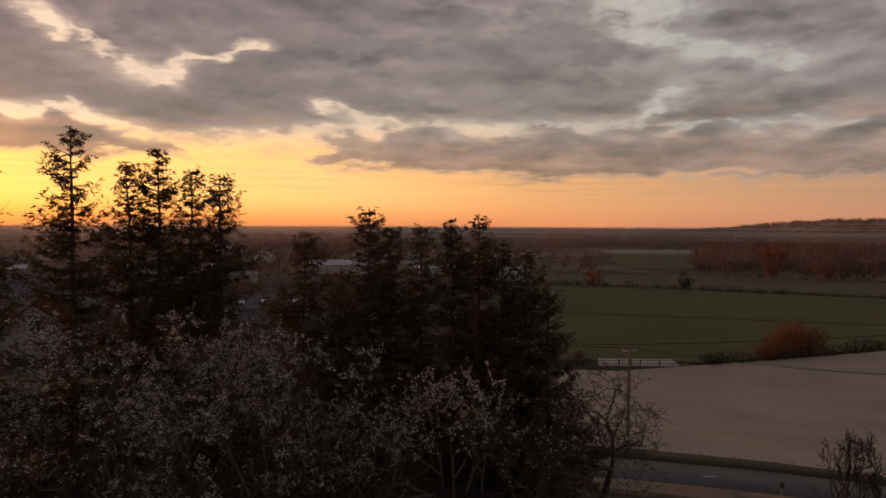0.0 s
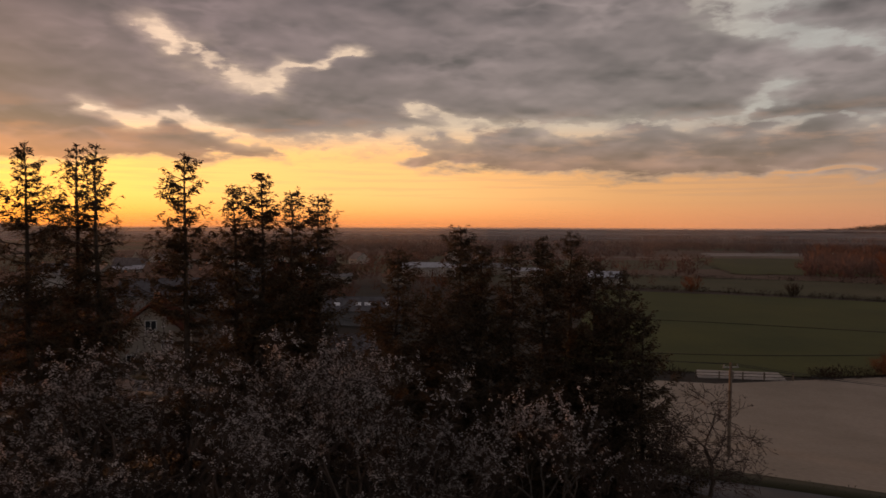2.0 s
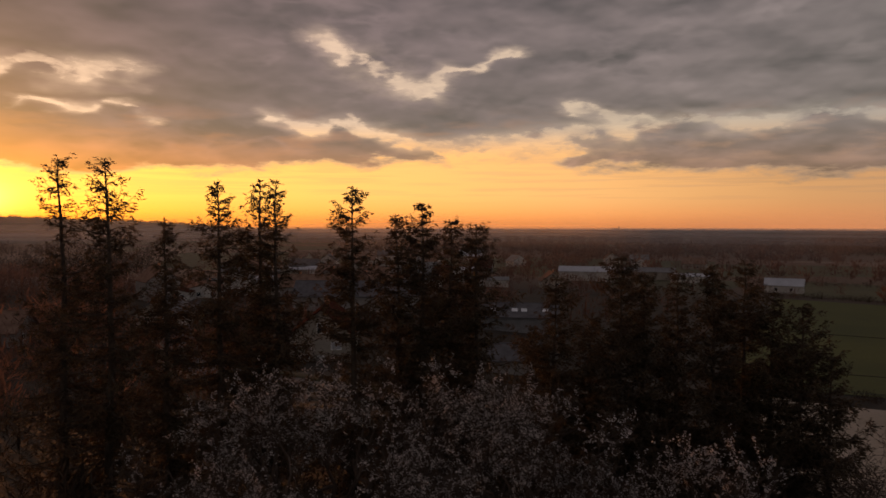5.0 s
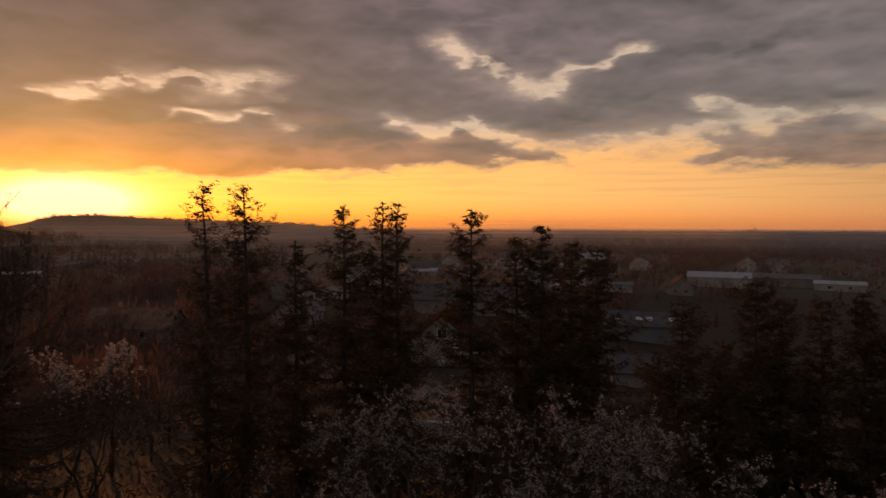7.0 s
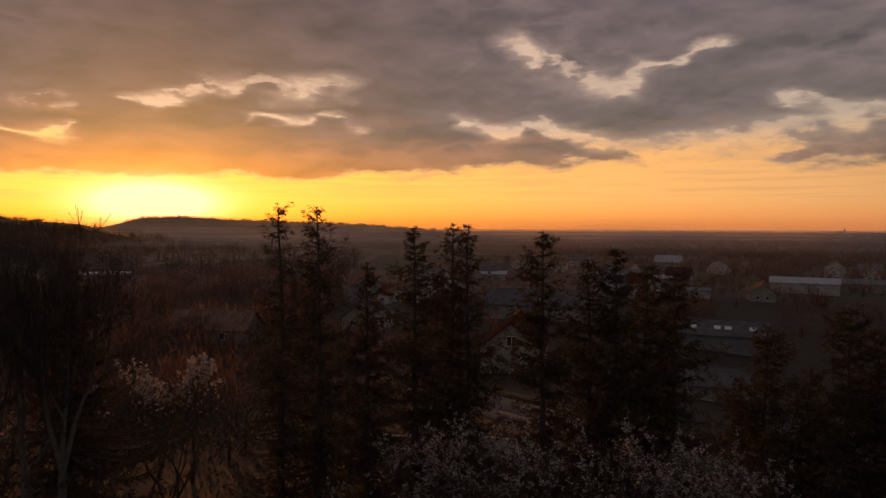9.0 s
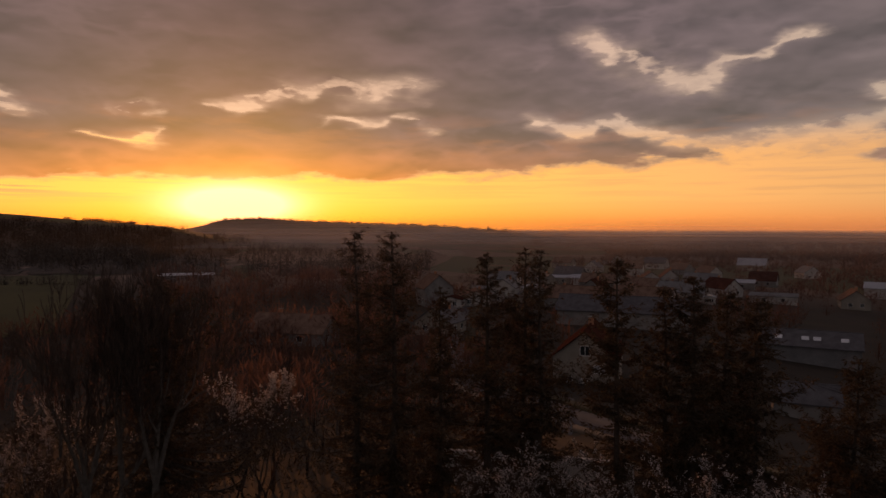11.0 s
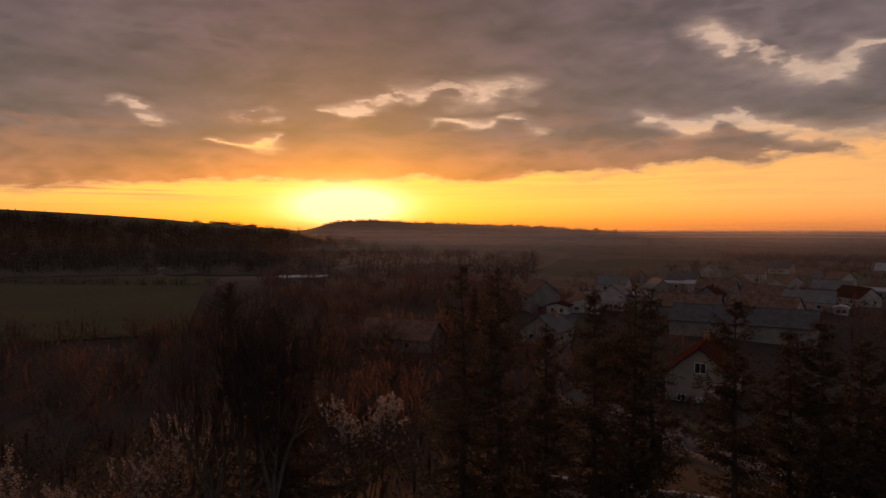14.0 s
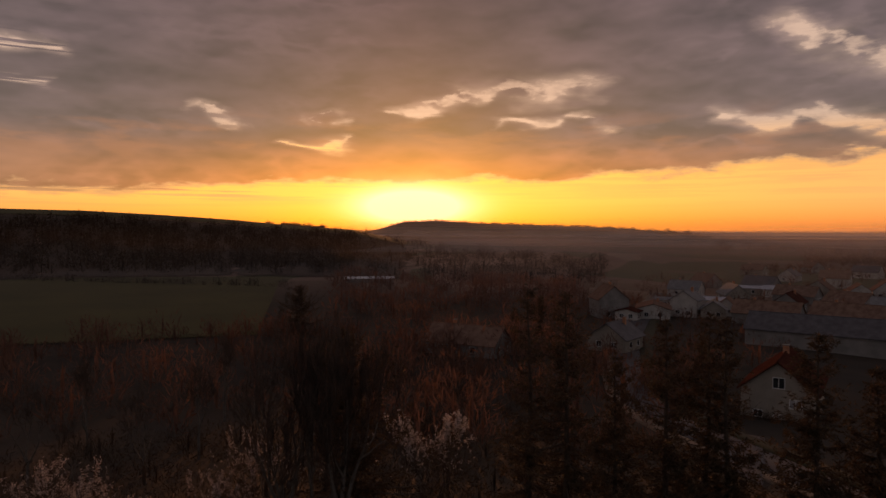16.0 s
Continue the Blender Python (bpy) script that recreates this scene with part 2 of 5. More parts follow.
def material(name, col_a, col_b, scale=4.0, rough=0.85, bump=0.3, fine=40.0, metal=0.0, spread=0.0, detail=6, thin=0.0, gloss=0.5):
    """Two colours mixed by coarse noise, grain by fine noise and bump. spread: how far single objects differ."""
    m = bpy.data.materials.new(name)
    m.use_nodes = True
    t = m.node_tree
    b = t.nodes["Principled BSDF"]
    tc = t.nodes.new("ShaderNodeTexCoord")
    n1, n2 = t.nodes.new("ShaderNodeTexNoise"), t.nodes.new("ShaderNodeTexNoise")
    for n, s, d in ((n1, scale, detail), (n2, fine, 3)):
        n.inputs["Scale"].default_value, n.inputs["Detail"].default_value = s, d
        t.links.new(tc.outputs["Object"], n.inputs["Vector"])
    r = t.nodes.new("ShaderNodeValToRGB")
    r.color_ramp.elements[0].position, r.color_ramp.elements[1].position = 0.34, 0.66
    r.color_ramp.elements[0].color, r.color_ramp.elements[1].color = (*col_a, 1), (*col_b, 1)
    t.links.new(n1.outputs["Fac"], r.inputs[0])
    mx = t.nodes.new("ShaderNodeMix")
    mx.data_type, mx.blend_type = "RGBA", "MULTIPLY"
    mx.inputs[0].default_value = 0.6
    g = t.nodes.new("ShaderNodeMapRange")
    g.inputs[3].default_value, g.inputs[4].default_value = 0.55, 1.3
    t.links.new(n2.outputs["Fac"], g.inputs[0])
    t.links.new(r.outputs[0], mx.inputs[6])
    t.links.new(g.outputs[0], mx.inputs[7])
    out = mx.outputs[2]
    if spread:
        oi, hv = t.nodes.new("ShaderNodeNewGeometry"), t.nodes.new("ShaderNodeHueSaturation")
        mr = t.nodes.new("ShaderNodeMapRange")
        mr.inputs[3].default_value, mr.inputs[4].default_value = 1 - spread, 1 + spread
        t.links.new(oi.outputs["Random Per Island"], mr.inputs[0])
        t.links.new(mr.outputs[0], hv.inputs["Value"])
        t.links.new(out, hv.inputs["Color"])
        out = hv.outputs[0]
    t.links.new(out, b.inputs["Base Color"])
    b.inputs["Roughness"].default_value, b.inputs["Metallic"].default_value, b.inputs["Specular IOR Level"].default_value = rough, metal, gloss
    if bump:
        bp = t.nodes.new("ShaderNodeBump")
        bp.inputs["Strength"].default_value = bump
        t.links.new(n2.outputs["Fac"], bp.inputs["Height"])
        t.links.new(bp.outputs[0], b.inputs["Normal"])
    if thin:                                            # leaves and petals let light through; bare woods too, added for warm backlight
        tr, ms = t.nodes.new("ShaderNodeBsdfTranslucent"), t.nodes.new("ShaderNodeMixShader")
        ms.inputs[0].default_value = thin
        t.links.new(out, tr.inputs[0])
        t.links.new(b.outputs[0], ms.inputs[1])
        t.links.new(tr.outputs[0], ms.inputs[2])
        t.links.new(ms.outputs[0], t.nodes["Material Output"].inputs[0])
    return m


GRASS = material("rough_grass", (.026, .030, .012), (.055, .050, .024), 0.12, 0.95, 0.4, 3.0)
MEADOW = material("green_crop", (.052, .062, .008), (.080, .084, .011), 0.035, 0.95, 0.3, 1.2)
PASTURE = material("old_pasture", (.050, .050, .010), (.078, .072, .017), 0.03, 0.95, 0.3, 1.2)
MEADOW_PALE = material("pale_meadow", (.066, .068, .026), (.100, .090, .042), 0.03, 0.95, 0.3, 1.0)
def land_material():
    """Rough grass near by, darkened in place of denser scrub's shade; winter fields beyond, paled for haze."""
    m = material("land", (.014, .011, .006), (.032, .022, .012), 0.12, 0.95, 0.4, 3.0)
    t = m.node_tree
    b = t.nodes["Principled BSDF"]
    near = b.inputs["Base Color"].links[0].from_socket
    tc = t.nodes.new("ShaderNodeTexCoord")
    mp = t.nodes.new("ShaderNodeMapping")
    mp.inputs["Scale"].default_value, mp.inputs["Rotation"].default_value = (0.0045, 0.0085, 1), (0, 0, 0.35)
    vo = t.nodes.new("ShaderNodeTexVoronoi")
    vo.inputs["Scale"].default_value = 1.0
    hv = t.nodes.new("ShaderNodeValToRGB")
    hv.color_ramp.interpolation = "CONSTANT"
    e = hv.color_ramp.elements
    # field colours raised, so distance haze is partly in the paint
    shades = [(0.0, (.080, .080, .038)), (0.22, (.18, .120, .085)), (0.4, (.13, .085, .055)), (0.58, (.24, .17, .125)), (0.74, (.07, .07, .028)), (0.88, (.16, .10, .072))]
    while len(e) < len(shades):
        e.new(0.5)
    for el, (p, c) in zip(e, shades):
        el.position, el.color = p, (*c, 1)
    sx = t.nodes.new("ShaderNodeSeparateColor")
    t.links.new(tc.outputs["Object"], mp.inputs[0])
    t.links.new(mp.outputs[0], vo.inputs["Vector"])
    t.links.new(vo.outputs["Color"], sx.inputs[0])
    t.links.new(sx.outputs[0], hv.inputs[0])
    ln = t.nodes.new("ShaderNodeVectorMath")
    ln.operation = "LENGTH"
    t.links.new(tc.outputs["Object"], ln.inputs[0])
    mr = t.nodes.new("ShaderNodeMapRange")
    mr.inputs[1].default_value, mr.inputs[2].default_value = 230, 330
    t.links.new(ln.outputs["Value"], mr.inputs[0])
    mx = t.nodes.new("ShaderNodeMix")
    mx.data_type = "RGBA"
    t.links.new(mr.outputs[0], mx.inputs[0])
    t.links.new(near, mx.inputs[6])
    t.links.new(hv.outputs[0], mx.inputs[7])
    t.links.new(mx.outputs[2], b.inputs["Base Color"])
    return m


LAND = land_material()
STUBBLE = material("bare_tilled_soil", (.30, .25, .19), (.38, .315, .245), 0.10, 0.95, 0.5, 2.5)
CHALK = material("white_gravel", (.30, .27, .24), (.44, .40, .35), 0.5, 0.95, 0.4, 6.0)
DIRT = material("dirt", (.13, .10, .07), (.21, .165, .12), 0.5, 0.95, 0.5, 8.0)
ASPHALT = material("asphalt", (.055, .055, .060), (.085, .085, .090), 0.4, 0.8, 0.3, 30.0)
PAINT = material("road_paint", (.50, .50, .48), (.70, .70, .68), 3.0, 0.7, 0.1, 30.0)
BARK = material("spruce_bark", (.050, .036, .026), (.095, .070, .050), 5.0, 0.9, 0.6, 40.0)
GREYBARK = material("grey_bark", (.085, .072, .060), (.15, .13, .11), 6.0, 0.9, 0.5, 40.0)
NEEDLES = material("spruce_needles", (.046, .036, .019), (.105, .068, .037), 1.2, 0.7, 0.0, 9.0, spread=0.45, thin=0.35)
CONES = material("spruce_cones", (.13, .065, .030), (.19, .10, .05), 6.0, 0.7, 0.2, 30.0)
TWIG = material("brown_twigs", (.044, .030, .022), (.088, .060, .045), 2.0, 0.85, 0.0, 20.0, spread=0.3)
BLOSSOM = material("white_blossom", (.46, .42, .40), (.70, .65, .63), 3.0, 0.7, 0.0, 20.0, spread=0.25, thin=0.5)
# far wood tone paled to carry some of the distance haze
FARWOOD = material("bare_far_wood", (.125, .070, .052), (.21, .120, .088), 0.02, 0.95, 0.0, 0.4, spread=0.22, thin=0.5)
HILLWOOD = material("dark_hill_wood", (.060, .042, .036), (.115, .078, .064), 0.02, 0.95, 0.0, 0.4, spread=0.25, thin=0.3)
RUST = material("rust_red_willow", (.15, .060, .030), (.24, .105, .048), 0.5, 0.9, 0.0, 5.0, spread=0.3, thin=0.3)
HEDGE = material("dark_hedge", (.030, .022, .014), (.062, .041, .026), 0.3, 0.95, 0.0, 3.0, spread=0.4, thin=0.2)
DARK_FLOOR = material("dark_floor", (.030, .020, .012), (.062, .040, .024), 0.05, 0.95, 0.4, 1.0)
POLE = material("weathered_wood", (.13, .105, .080), (.22, .18, .14), 2.0, 0.85, 0.4, 40.0)
WIRE = material("dark_cable", (.02, .02, .02), (.03, .03, .03), 5.0, 0.6, 0.0, 20.0)
STEEL = material("galvanised_steel", (.30, .31, .32), (.42, .43, .44), 3.0, 0.45, 0.1, 30.0, metal=0.8)
RENDER_W = material("white_render", (.42, .39, .36), (.56, .53, .49), 0.5, 0.9, 0.2, 14.0)
RENDER_B = material("beige_render", (.27, .24, .20), (.35, .31, .26), 0.5, 0.9, 0.2, 14.0)
RENDER_G = material("grey_render", (.21, .20, .19), (.30, .28, .265), 0.5, 0.9, 0.2, 14.0)
TILE_RED = material("red_clay_tile", (.060, .024, .018), (.092, .037, .027), 0.8, 0.95, 0.6, 5.0, gloss=0.0)
TILE_BROWN = material("brown_roof_tile", (.16, .10, .075), (.25, .165, .125), 0.8, 0.95, 0.6, 5.0, gloss=0.0)
SLATE = material("dark_slate", (.055, .055, .062), (.10, .10, .11), 0.8, 0.6, 0.4, 6.0)
SHEET = material("pale_sheet_metal", (.36, .39, .44), (.46, .49, .54), 0.3, 0.4, 0.1, 4.0, metal=0.3)
FIBRE = material("grey_fibre_cement", (.14, .14, .145), (.21, .21, .215), 0.5, 0.8, 0.3, 4.0)
SKYLIGHT = material("skylight_sheet", (.62, .66, .70), (.75, .78, .82), 1.0, 0.25, 0.0, 6.0)
BRICK = material("warm_brick", (.42, .19, .10), (.52, .26, .15), 1.5, 0.9, 0.4, 12.0)
FRAME_W = material("white_frame", (.70, .70, .68), (.80, .80, .78), 3.0, 0.5, 0.0, 30.0)
SHUTTER = material("grey_shutter", (.30, .31, .33), (.40, .41, .43), 3.0, 0.6, 0.1, 30.0)
GLASS = material("window_glass", (.02, .022, .025), (.035, .038, .042), 1.0, 0.08, 0.0, 10.0)



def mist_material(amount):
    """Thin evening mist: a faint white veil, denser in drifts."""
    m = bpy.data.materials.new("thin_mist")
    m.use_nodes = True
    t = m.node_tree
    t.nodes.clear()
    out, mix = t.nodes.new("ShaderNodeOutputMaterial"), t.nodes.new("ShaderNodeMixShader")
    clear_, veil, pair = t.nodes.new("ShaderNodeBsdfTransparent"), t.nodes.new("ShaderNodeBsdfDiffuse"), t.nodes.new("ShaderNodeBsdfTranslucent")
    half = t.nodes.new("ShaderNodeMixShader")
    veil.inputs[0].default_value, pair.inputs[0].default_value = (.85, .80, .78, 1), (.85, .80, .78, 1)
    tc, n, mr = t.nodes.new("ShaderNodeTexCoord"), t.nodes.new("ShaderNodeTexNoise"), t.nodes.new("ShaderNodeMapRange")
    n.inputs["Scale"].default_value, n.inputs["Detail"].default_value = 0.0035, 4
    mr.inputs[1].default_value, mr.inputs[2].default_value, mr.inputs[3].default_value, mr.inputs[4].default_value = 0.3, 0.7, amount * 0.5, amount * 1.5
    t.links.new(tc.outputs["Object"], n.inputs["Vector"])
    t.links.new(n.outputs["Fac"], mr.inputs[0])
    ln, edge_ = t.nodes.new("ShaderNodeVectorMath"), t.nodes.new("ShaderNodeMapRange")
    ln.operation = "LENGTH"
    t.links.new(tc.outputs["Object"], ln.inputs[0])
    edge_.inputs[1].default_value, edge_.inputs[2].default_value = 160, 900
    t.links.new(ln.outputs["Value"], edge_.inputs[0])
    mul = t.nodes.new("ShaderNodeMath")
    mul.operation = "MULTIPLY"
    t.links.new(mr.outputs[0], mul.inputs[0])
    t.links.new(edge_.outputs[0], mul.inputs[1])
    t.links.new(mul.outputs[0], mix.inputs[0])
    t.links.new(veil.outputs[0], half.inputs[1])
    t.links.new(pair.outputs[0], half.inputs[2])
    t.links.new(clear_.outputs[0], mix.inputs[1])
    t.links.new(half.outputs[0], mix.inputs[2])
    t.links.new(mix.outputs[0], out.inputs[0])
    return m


# ---- builders ----


def mesh_of(name, verts, faces, mats):
    me = bpy.data.meshes.new(name)
    me.from_pydata(np.asarray(verts, float).tolist(), [], [list(map(int, f)) for f in faces] if not isinstance(faces, np.ndarray) else faces.tolist())
    for m in (mats if isinstance(mats, (list, tuple)) else [mats]):
        me.materials.append(m)
    me.update()
    return me


def part(name, verts, faces, mat, parent=None, label="", smooth=False):
    ob = new(name, mesh_of(name, verts, faces, mat))
    if smooth:
        ob.data.polygons.foreach_set("use_smooth", [True] * len(ob.data.polygons))
    if parent is not None:
        ob.parent = parent
    return tagged(ob, label)


def thing(name, m, label, category, group="", kind=""):
    ob = new(name)
    ob.matrix_world = m
    return tagged(ob, label, category, group, kind)


def tubes(a, b, ra, rb, sides=3):
    """Tapered prisms from points a to points b."""
    a, b = np.asarray(a, float), np.asarray(b, float)
    ra, rb = np.broadcast_to(ra, len(a)), np.broadcast_to(rb, len(a))
    d = b - a
    d /= np.linalg.norm(d, axis=1, keepdims=True) + 1e-9
    ref = np.where(np.abs(d[:, 2:3]) > 0.9, [[1.0, 0, 0]], [[0, 0, 1.0]])
    u = np.cross(d, ref)
    u /= np.linalg.norm(u, axis=1, keepdims=True) + 1e-9
    w = np.cross(d, u)
    ang = np.arange(sides) * 2 * np.pi / sides
    ring = u[:, None] * np.cos(ang)[None, :, None] + w[:, None] * np.sin(ang)[None, :, None]
    v = np.concatenate([a[:, None] + ring * ra[:, None, None], b[:, None] + ring * rb[:, None, None]], 1).reshape(-1, 3)
    i = np.arange(sides)
    j = (i + 1) % sides
    f = np.stack([i, j, j + sides, i + sides], 1)[None] + (np.arange(len(a)) * 2 * sides)[:, None, None]
    return v, f.reshape(-1, 4)


def blades(p, d, length, width, rng):
    """Slim lens-shaped leaves or sprays from points p along d."""
    p, d = np.asarray(p, float), np.asarray(d, float)
    d = d / (np.linalg.norm(d, axis=1, keepdims=True) + 1e-9)
    s = np.cross(d, rng.normal(size=d.shape))
    s /= np.linalg.norm(s, axis=1, keepdims=True) + 1e-9
    length, width = np.broadcast_to(length, len(p))[:, None], np.broadcast_to(width, len(p))[:, None]
    mid = p + d * length * 0.45
    v = np.stack([p, mid + s * width * 0.5, p + d * length, mid - s * width * 0.5], 1).reshape(-1, 3)
    return v, np.arange(len(p) * 4).reshape(-1, 4)


def join(*vf):
    vs, fs, n = [], [], 0
    for v, f in vf:
        vs.append(v)
        fs.append(np.asarray(f) + n)
        n += len(v)
    return np.concatenate(vs), np.concatenate(fs)


def box(x0, x1, y0, y1, z0, z1):
    v = np.array([[x, y, z] for z in (z0, z1) for x, y in ((x0, y0), (x1, y0), (x1, y1), (x0, y1))], float)
    return v, np.array([[0, 3, 2, 1], [4, 5, 6, 7], [0, 1, 5, 4], [1, 2, 6, 5], [2, 3, 7, 6], [3, 0, 4, 7]])


def polar(az, r):
    return -math.sin(radians(az)) * r, math.cos(radians(az)) * r


def smooth01(x, lo, hi):
    t = np.clip((np.asarray(x, float) - lo) / (hi - lo), 0, 1)
    return t * t * (3 - 2 * t)


RIGHT_R, RIGHT_Z = (0, 12, 26, 34, 40, 48, 60, 80, 104, 130, 400), (9.0, 8.6, 5.6, 1.7, 0.8, 0.2, -1.8, -4.6, -6.6, -7.0, -7.0)
LEFT_R, LEFT_Z = (0, 12, 24, 36, 48, 60, 76, 95, 130, 190, 300, 420), (9.5, 9.2, 8.0, 5.8, 4.2, 2.6, 0.9, -0.9, -1.6, -2.2, -4.0, -7.0)


def ground_z(x, y):
    """Height of the land: a hillside near the camera, a plain, hills on the skyline."""
    x, y = np.asarray(x, float), np.asarray(y, float)
    r, az = np.hypot(x, y), np.degrees(np.arctan2(-x, y))
    s = smooth01(az, -10, 32) * (1 - smooth01(az, 120, 180))
    z = np.zeros_like(r)
    for k, w in ((-3.0, 0.25), (0.0, 0.5), (3.0, 0.25)):      # rounds the breaks of slope
        z = z + w * (np.interp(r + k * np.minimum(1, r / 20), RIGHT_R, RIGHT_Z) * (1 - s) + np.interp(r + k * np.minimum(1, r / 20), LEFT_R, LEFT_Z) * s)
    ridge = np.interp(az, (-60, 40, 58, 63, 66.5, 69.5, 73.2, 75.7, 78.6, 82, 87, 93, 140, 170), (0, 0, 8, 19, 28, 30.5, 34, 37, 39.5, 42, 45, 46, 46, 0))
    z = z + ridge * np.exp(-((r - 700) / 260.0) ** 2)
    wood = np.interp(az, (29, 33, 36.4, 37.2, 40, 44.7, 50.5, 55.4, 59.2, 62, 64, 65.5, 68), (0, 1.5, 8.5, 13, 24, 32, 37, 40.5, 46, 43, 30, 22, 0))
    z = z + wood * np.exp(-((r - 1400) / 230.0) ** 2)
    east = np.interp(az, (-70, -50, -33.7, -30.6, -27.6, -23.7, -19, -14), (30, 38, 36, 36, 31, 20, 10, 0))
    z = z + east * np.exp(-((r - 1500) / 250.0) ** 2)
    z = z + 7.0 * smooth01(r, 1800, 4000)
    return z


def gz(x, y):
    return float(ground_z(x, y))


def ground_patch(name, corners, mat, lift, label="", nx=60, ny=60, ragged=0.0, seed=0, sunk=False):
    """A sheet over the land between four corners (x, y), given round its edge."""
    rng = np.random.default_rng(seed)
    c = np.array(corners, float)
    u, w = np.meshgrid(np.linspace(0, 1, nx), np.linspace(0, 1, ny))
    xy = (c[0] * ((1 - u) * (1 - w))[..., None] + c[1] * (u * (1 - w))[..., None] + c[2] * (u * w)[..., None] + c[3] * ((1 - u) * w)[..., None])
    if ragged:
        rim = np.zeros((ny, nx), bool)
        rim[0], rim[-1], rim[:, 0], rim[:, -1] = True, True, True, True
        xy[rim] += rng.normal(size=(rim.sum(), 2)) * ragged
    x, y = xy[..., 0].ravel(), xy[..., 1].ravel()
    z = (ground_z(x, y) + lift).reshape(ny, nx)
    if sunk:                                             # its rim runs into the land
        z[0], z[-1], z[:, 0], z[:, -1] = z[0] - 0.5, z[-1] - 0.5, z[:, 0] - 0.5, z[:, -1] - 0.5
    v = np.stack([x, y, z.ravel()], 1)
    i = np.arange(nx * ny).reshape(ny, nx)
    f = np.stack([i[:-1, :-1].ravel(), i[:-1, 1:].ravel(), i[1:, 1:].ravel(), i[1:, :-1].ravel()], 1)
    return tagged(part(name, v, f, mat, smooth=True), label, kind="structure")


def ribbon(name, line, width, mat, lift, label, side=0.0, steps=8):
    """A strip of the land along a line of (x, y), shifted sideways by side."""
    pts = [Vector((*p, 0)) for p in line]
    pts = [pts[0] * 2 - pts[1], *pts, pts[-1] * 2 - pts[-2]]
    out = []
    for a, b, c, d in zip(pts, pts[1:], pts[2:], pts[3:]):
        for k in range(steps):
            t = k / steps
            out.append(0.5 * (2 * b + (c - a) * t + (2 * a - 5 * b + 4 * c - d) * t * t + (3 * b - a - 3 * c + d) * t ** 3))
    out.append(pts[-2])
    v, f = [], []
    for i, p in enumerate(out):
        q = out[min(i + 1, len(out) - 1)] - out[max(i - 1, 0)]
        nrm = Vector((-q.y, q.x, 0)).normalized()
        for k in range(5):
            e = p + nrm * (side + width * (-0.55, -0.5, 0, 0.5, 0.55)[k])
            v.append((e.x, e.y, gz(e.x, e.y) + (lift if 0 < k < 4 else -0.35)))
        if i:
            for k in range(4):
                o = (i - 1) * 5 + k
                f.append((o, o + 1, o + 6, o + 5))
    return tagged(part(name, v, f, mat, smooth=True), label, kind="structure"), out


# ---- the land ----
def build_ground():
    az = np.concatenate([np.arange(-180, -46, 4.0), np.arange(-46, 104, 0.6), np.arange(104, 180, 4.0)])
    r = np.concatenate([[0.0], np.arange(3, 60, 1.5), np.geomspace(60, 4700, 110)])
    a, rr = np.meshgrid(np.radians(az), r[1:])
    x, y = (-np.sin(a) * rr), (np.cos(a) * rr)
    v = np.concatenate([[[0, 0, gz(0, 0)]], np.stack([x.ravel(), y.ravel(), ground_z(x, y).ravel()], 1)])
    n, m = len(az), len(r) - 1
    i = 1 + np.arange(n * m).reshape(m, n)
    j = np.roll(i, -1, 1)
    f = np.stack([i[:-1].ravel(), j[:-1].ravel(), j[1:].ravel(), i[1:].ravel()], 1)[:, ::-1]
    faces = [list(q) for q in f.tolist()] + [[0, int(i[0, k]), int(j[0, k])] for k in range(n)]
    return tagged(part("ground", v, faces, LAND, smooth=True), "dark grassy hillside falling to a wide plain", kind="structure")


build_ground()
ground_patch("field", [(4, 48.2), (14.3, 45.6), (27, 102.5), (8, 104)], STUBBLE, 0.10, "bare pale tilled field behind the trees", seed=1)
ground_patch("field", [(14.3, 45.6), (44, 35), (84, 123), (27, 102.5)], STUBBLE, 0.10, "bare pale tilled field beside the road", seed=2)
ground_patch("field", [(44, 35), (100, 0), (175, 100), (84, 123)], STUBBLE, 0.10, "bare pale tilled field beside the road", seed=3)
ground_patch("field", [(4, 112), (44, 110), (90, 236), (24, 255)], MEADOW, 0.14, "green winter crop field with tractor lines", seed=4)
ground_patch("field", [(44, 110), (86, 125.5), (240, 172), (90, 236)], MEADOW, 0.14, "green winter crop field with tractor lines", seed=5)
ground_patch("field", [(86, 125.5), (180, 103), (270, 130), (240, 172)], MEADOW, 0.14, "green winter crop field with tractor lines", seed=15)
ground_patch("field", [(30, 270), (92, 244), (130, 310), (40, 340)], MEADOW_PALE, 0.2, "pale meadow behind the hedge", seed=6)
ground_patch("field", [(92, 244), (240, 166), (300, 220), (130, 310)], MEADOW_PALE, 0.2, "pale meadow behind the hedge", seed=7)
ground_patch("field", [(140, 560), (300, 600), (315, 660), (150, 630)], CHALK, 0.3, "far pale stubble strip", ragged=2, seed=8)
ground_patch("field", [(100, 350), (300, 330), (330, 540), (120, 530)], MEADOW, 0.3, "far green pasture", ragged=2, seed=9)
ground_patch("field", [(-150, 42), (-167, -27), (-338, -45), (-312, 99)], PASTURE, 0.2, "dark green field below the wooded ridge", seed=10)
ground_patch("field", [(-167, -27), (-171, -108), (-342, -144), (-338, -45)], PASTURE, 0.2, "dark green field below the wooded ridge", seed=11)
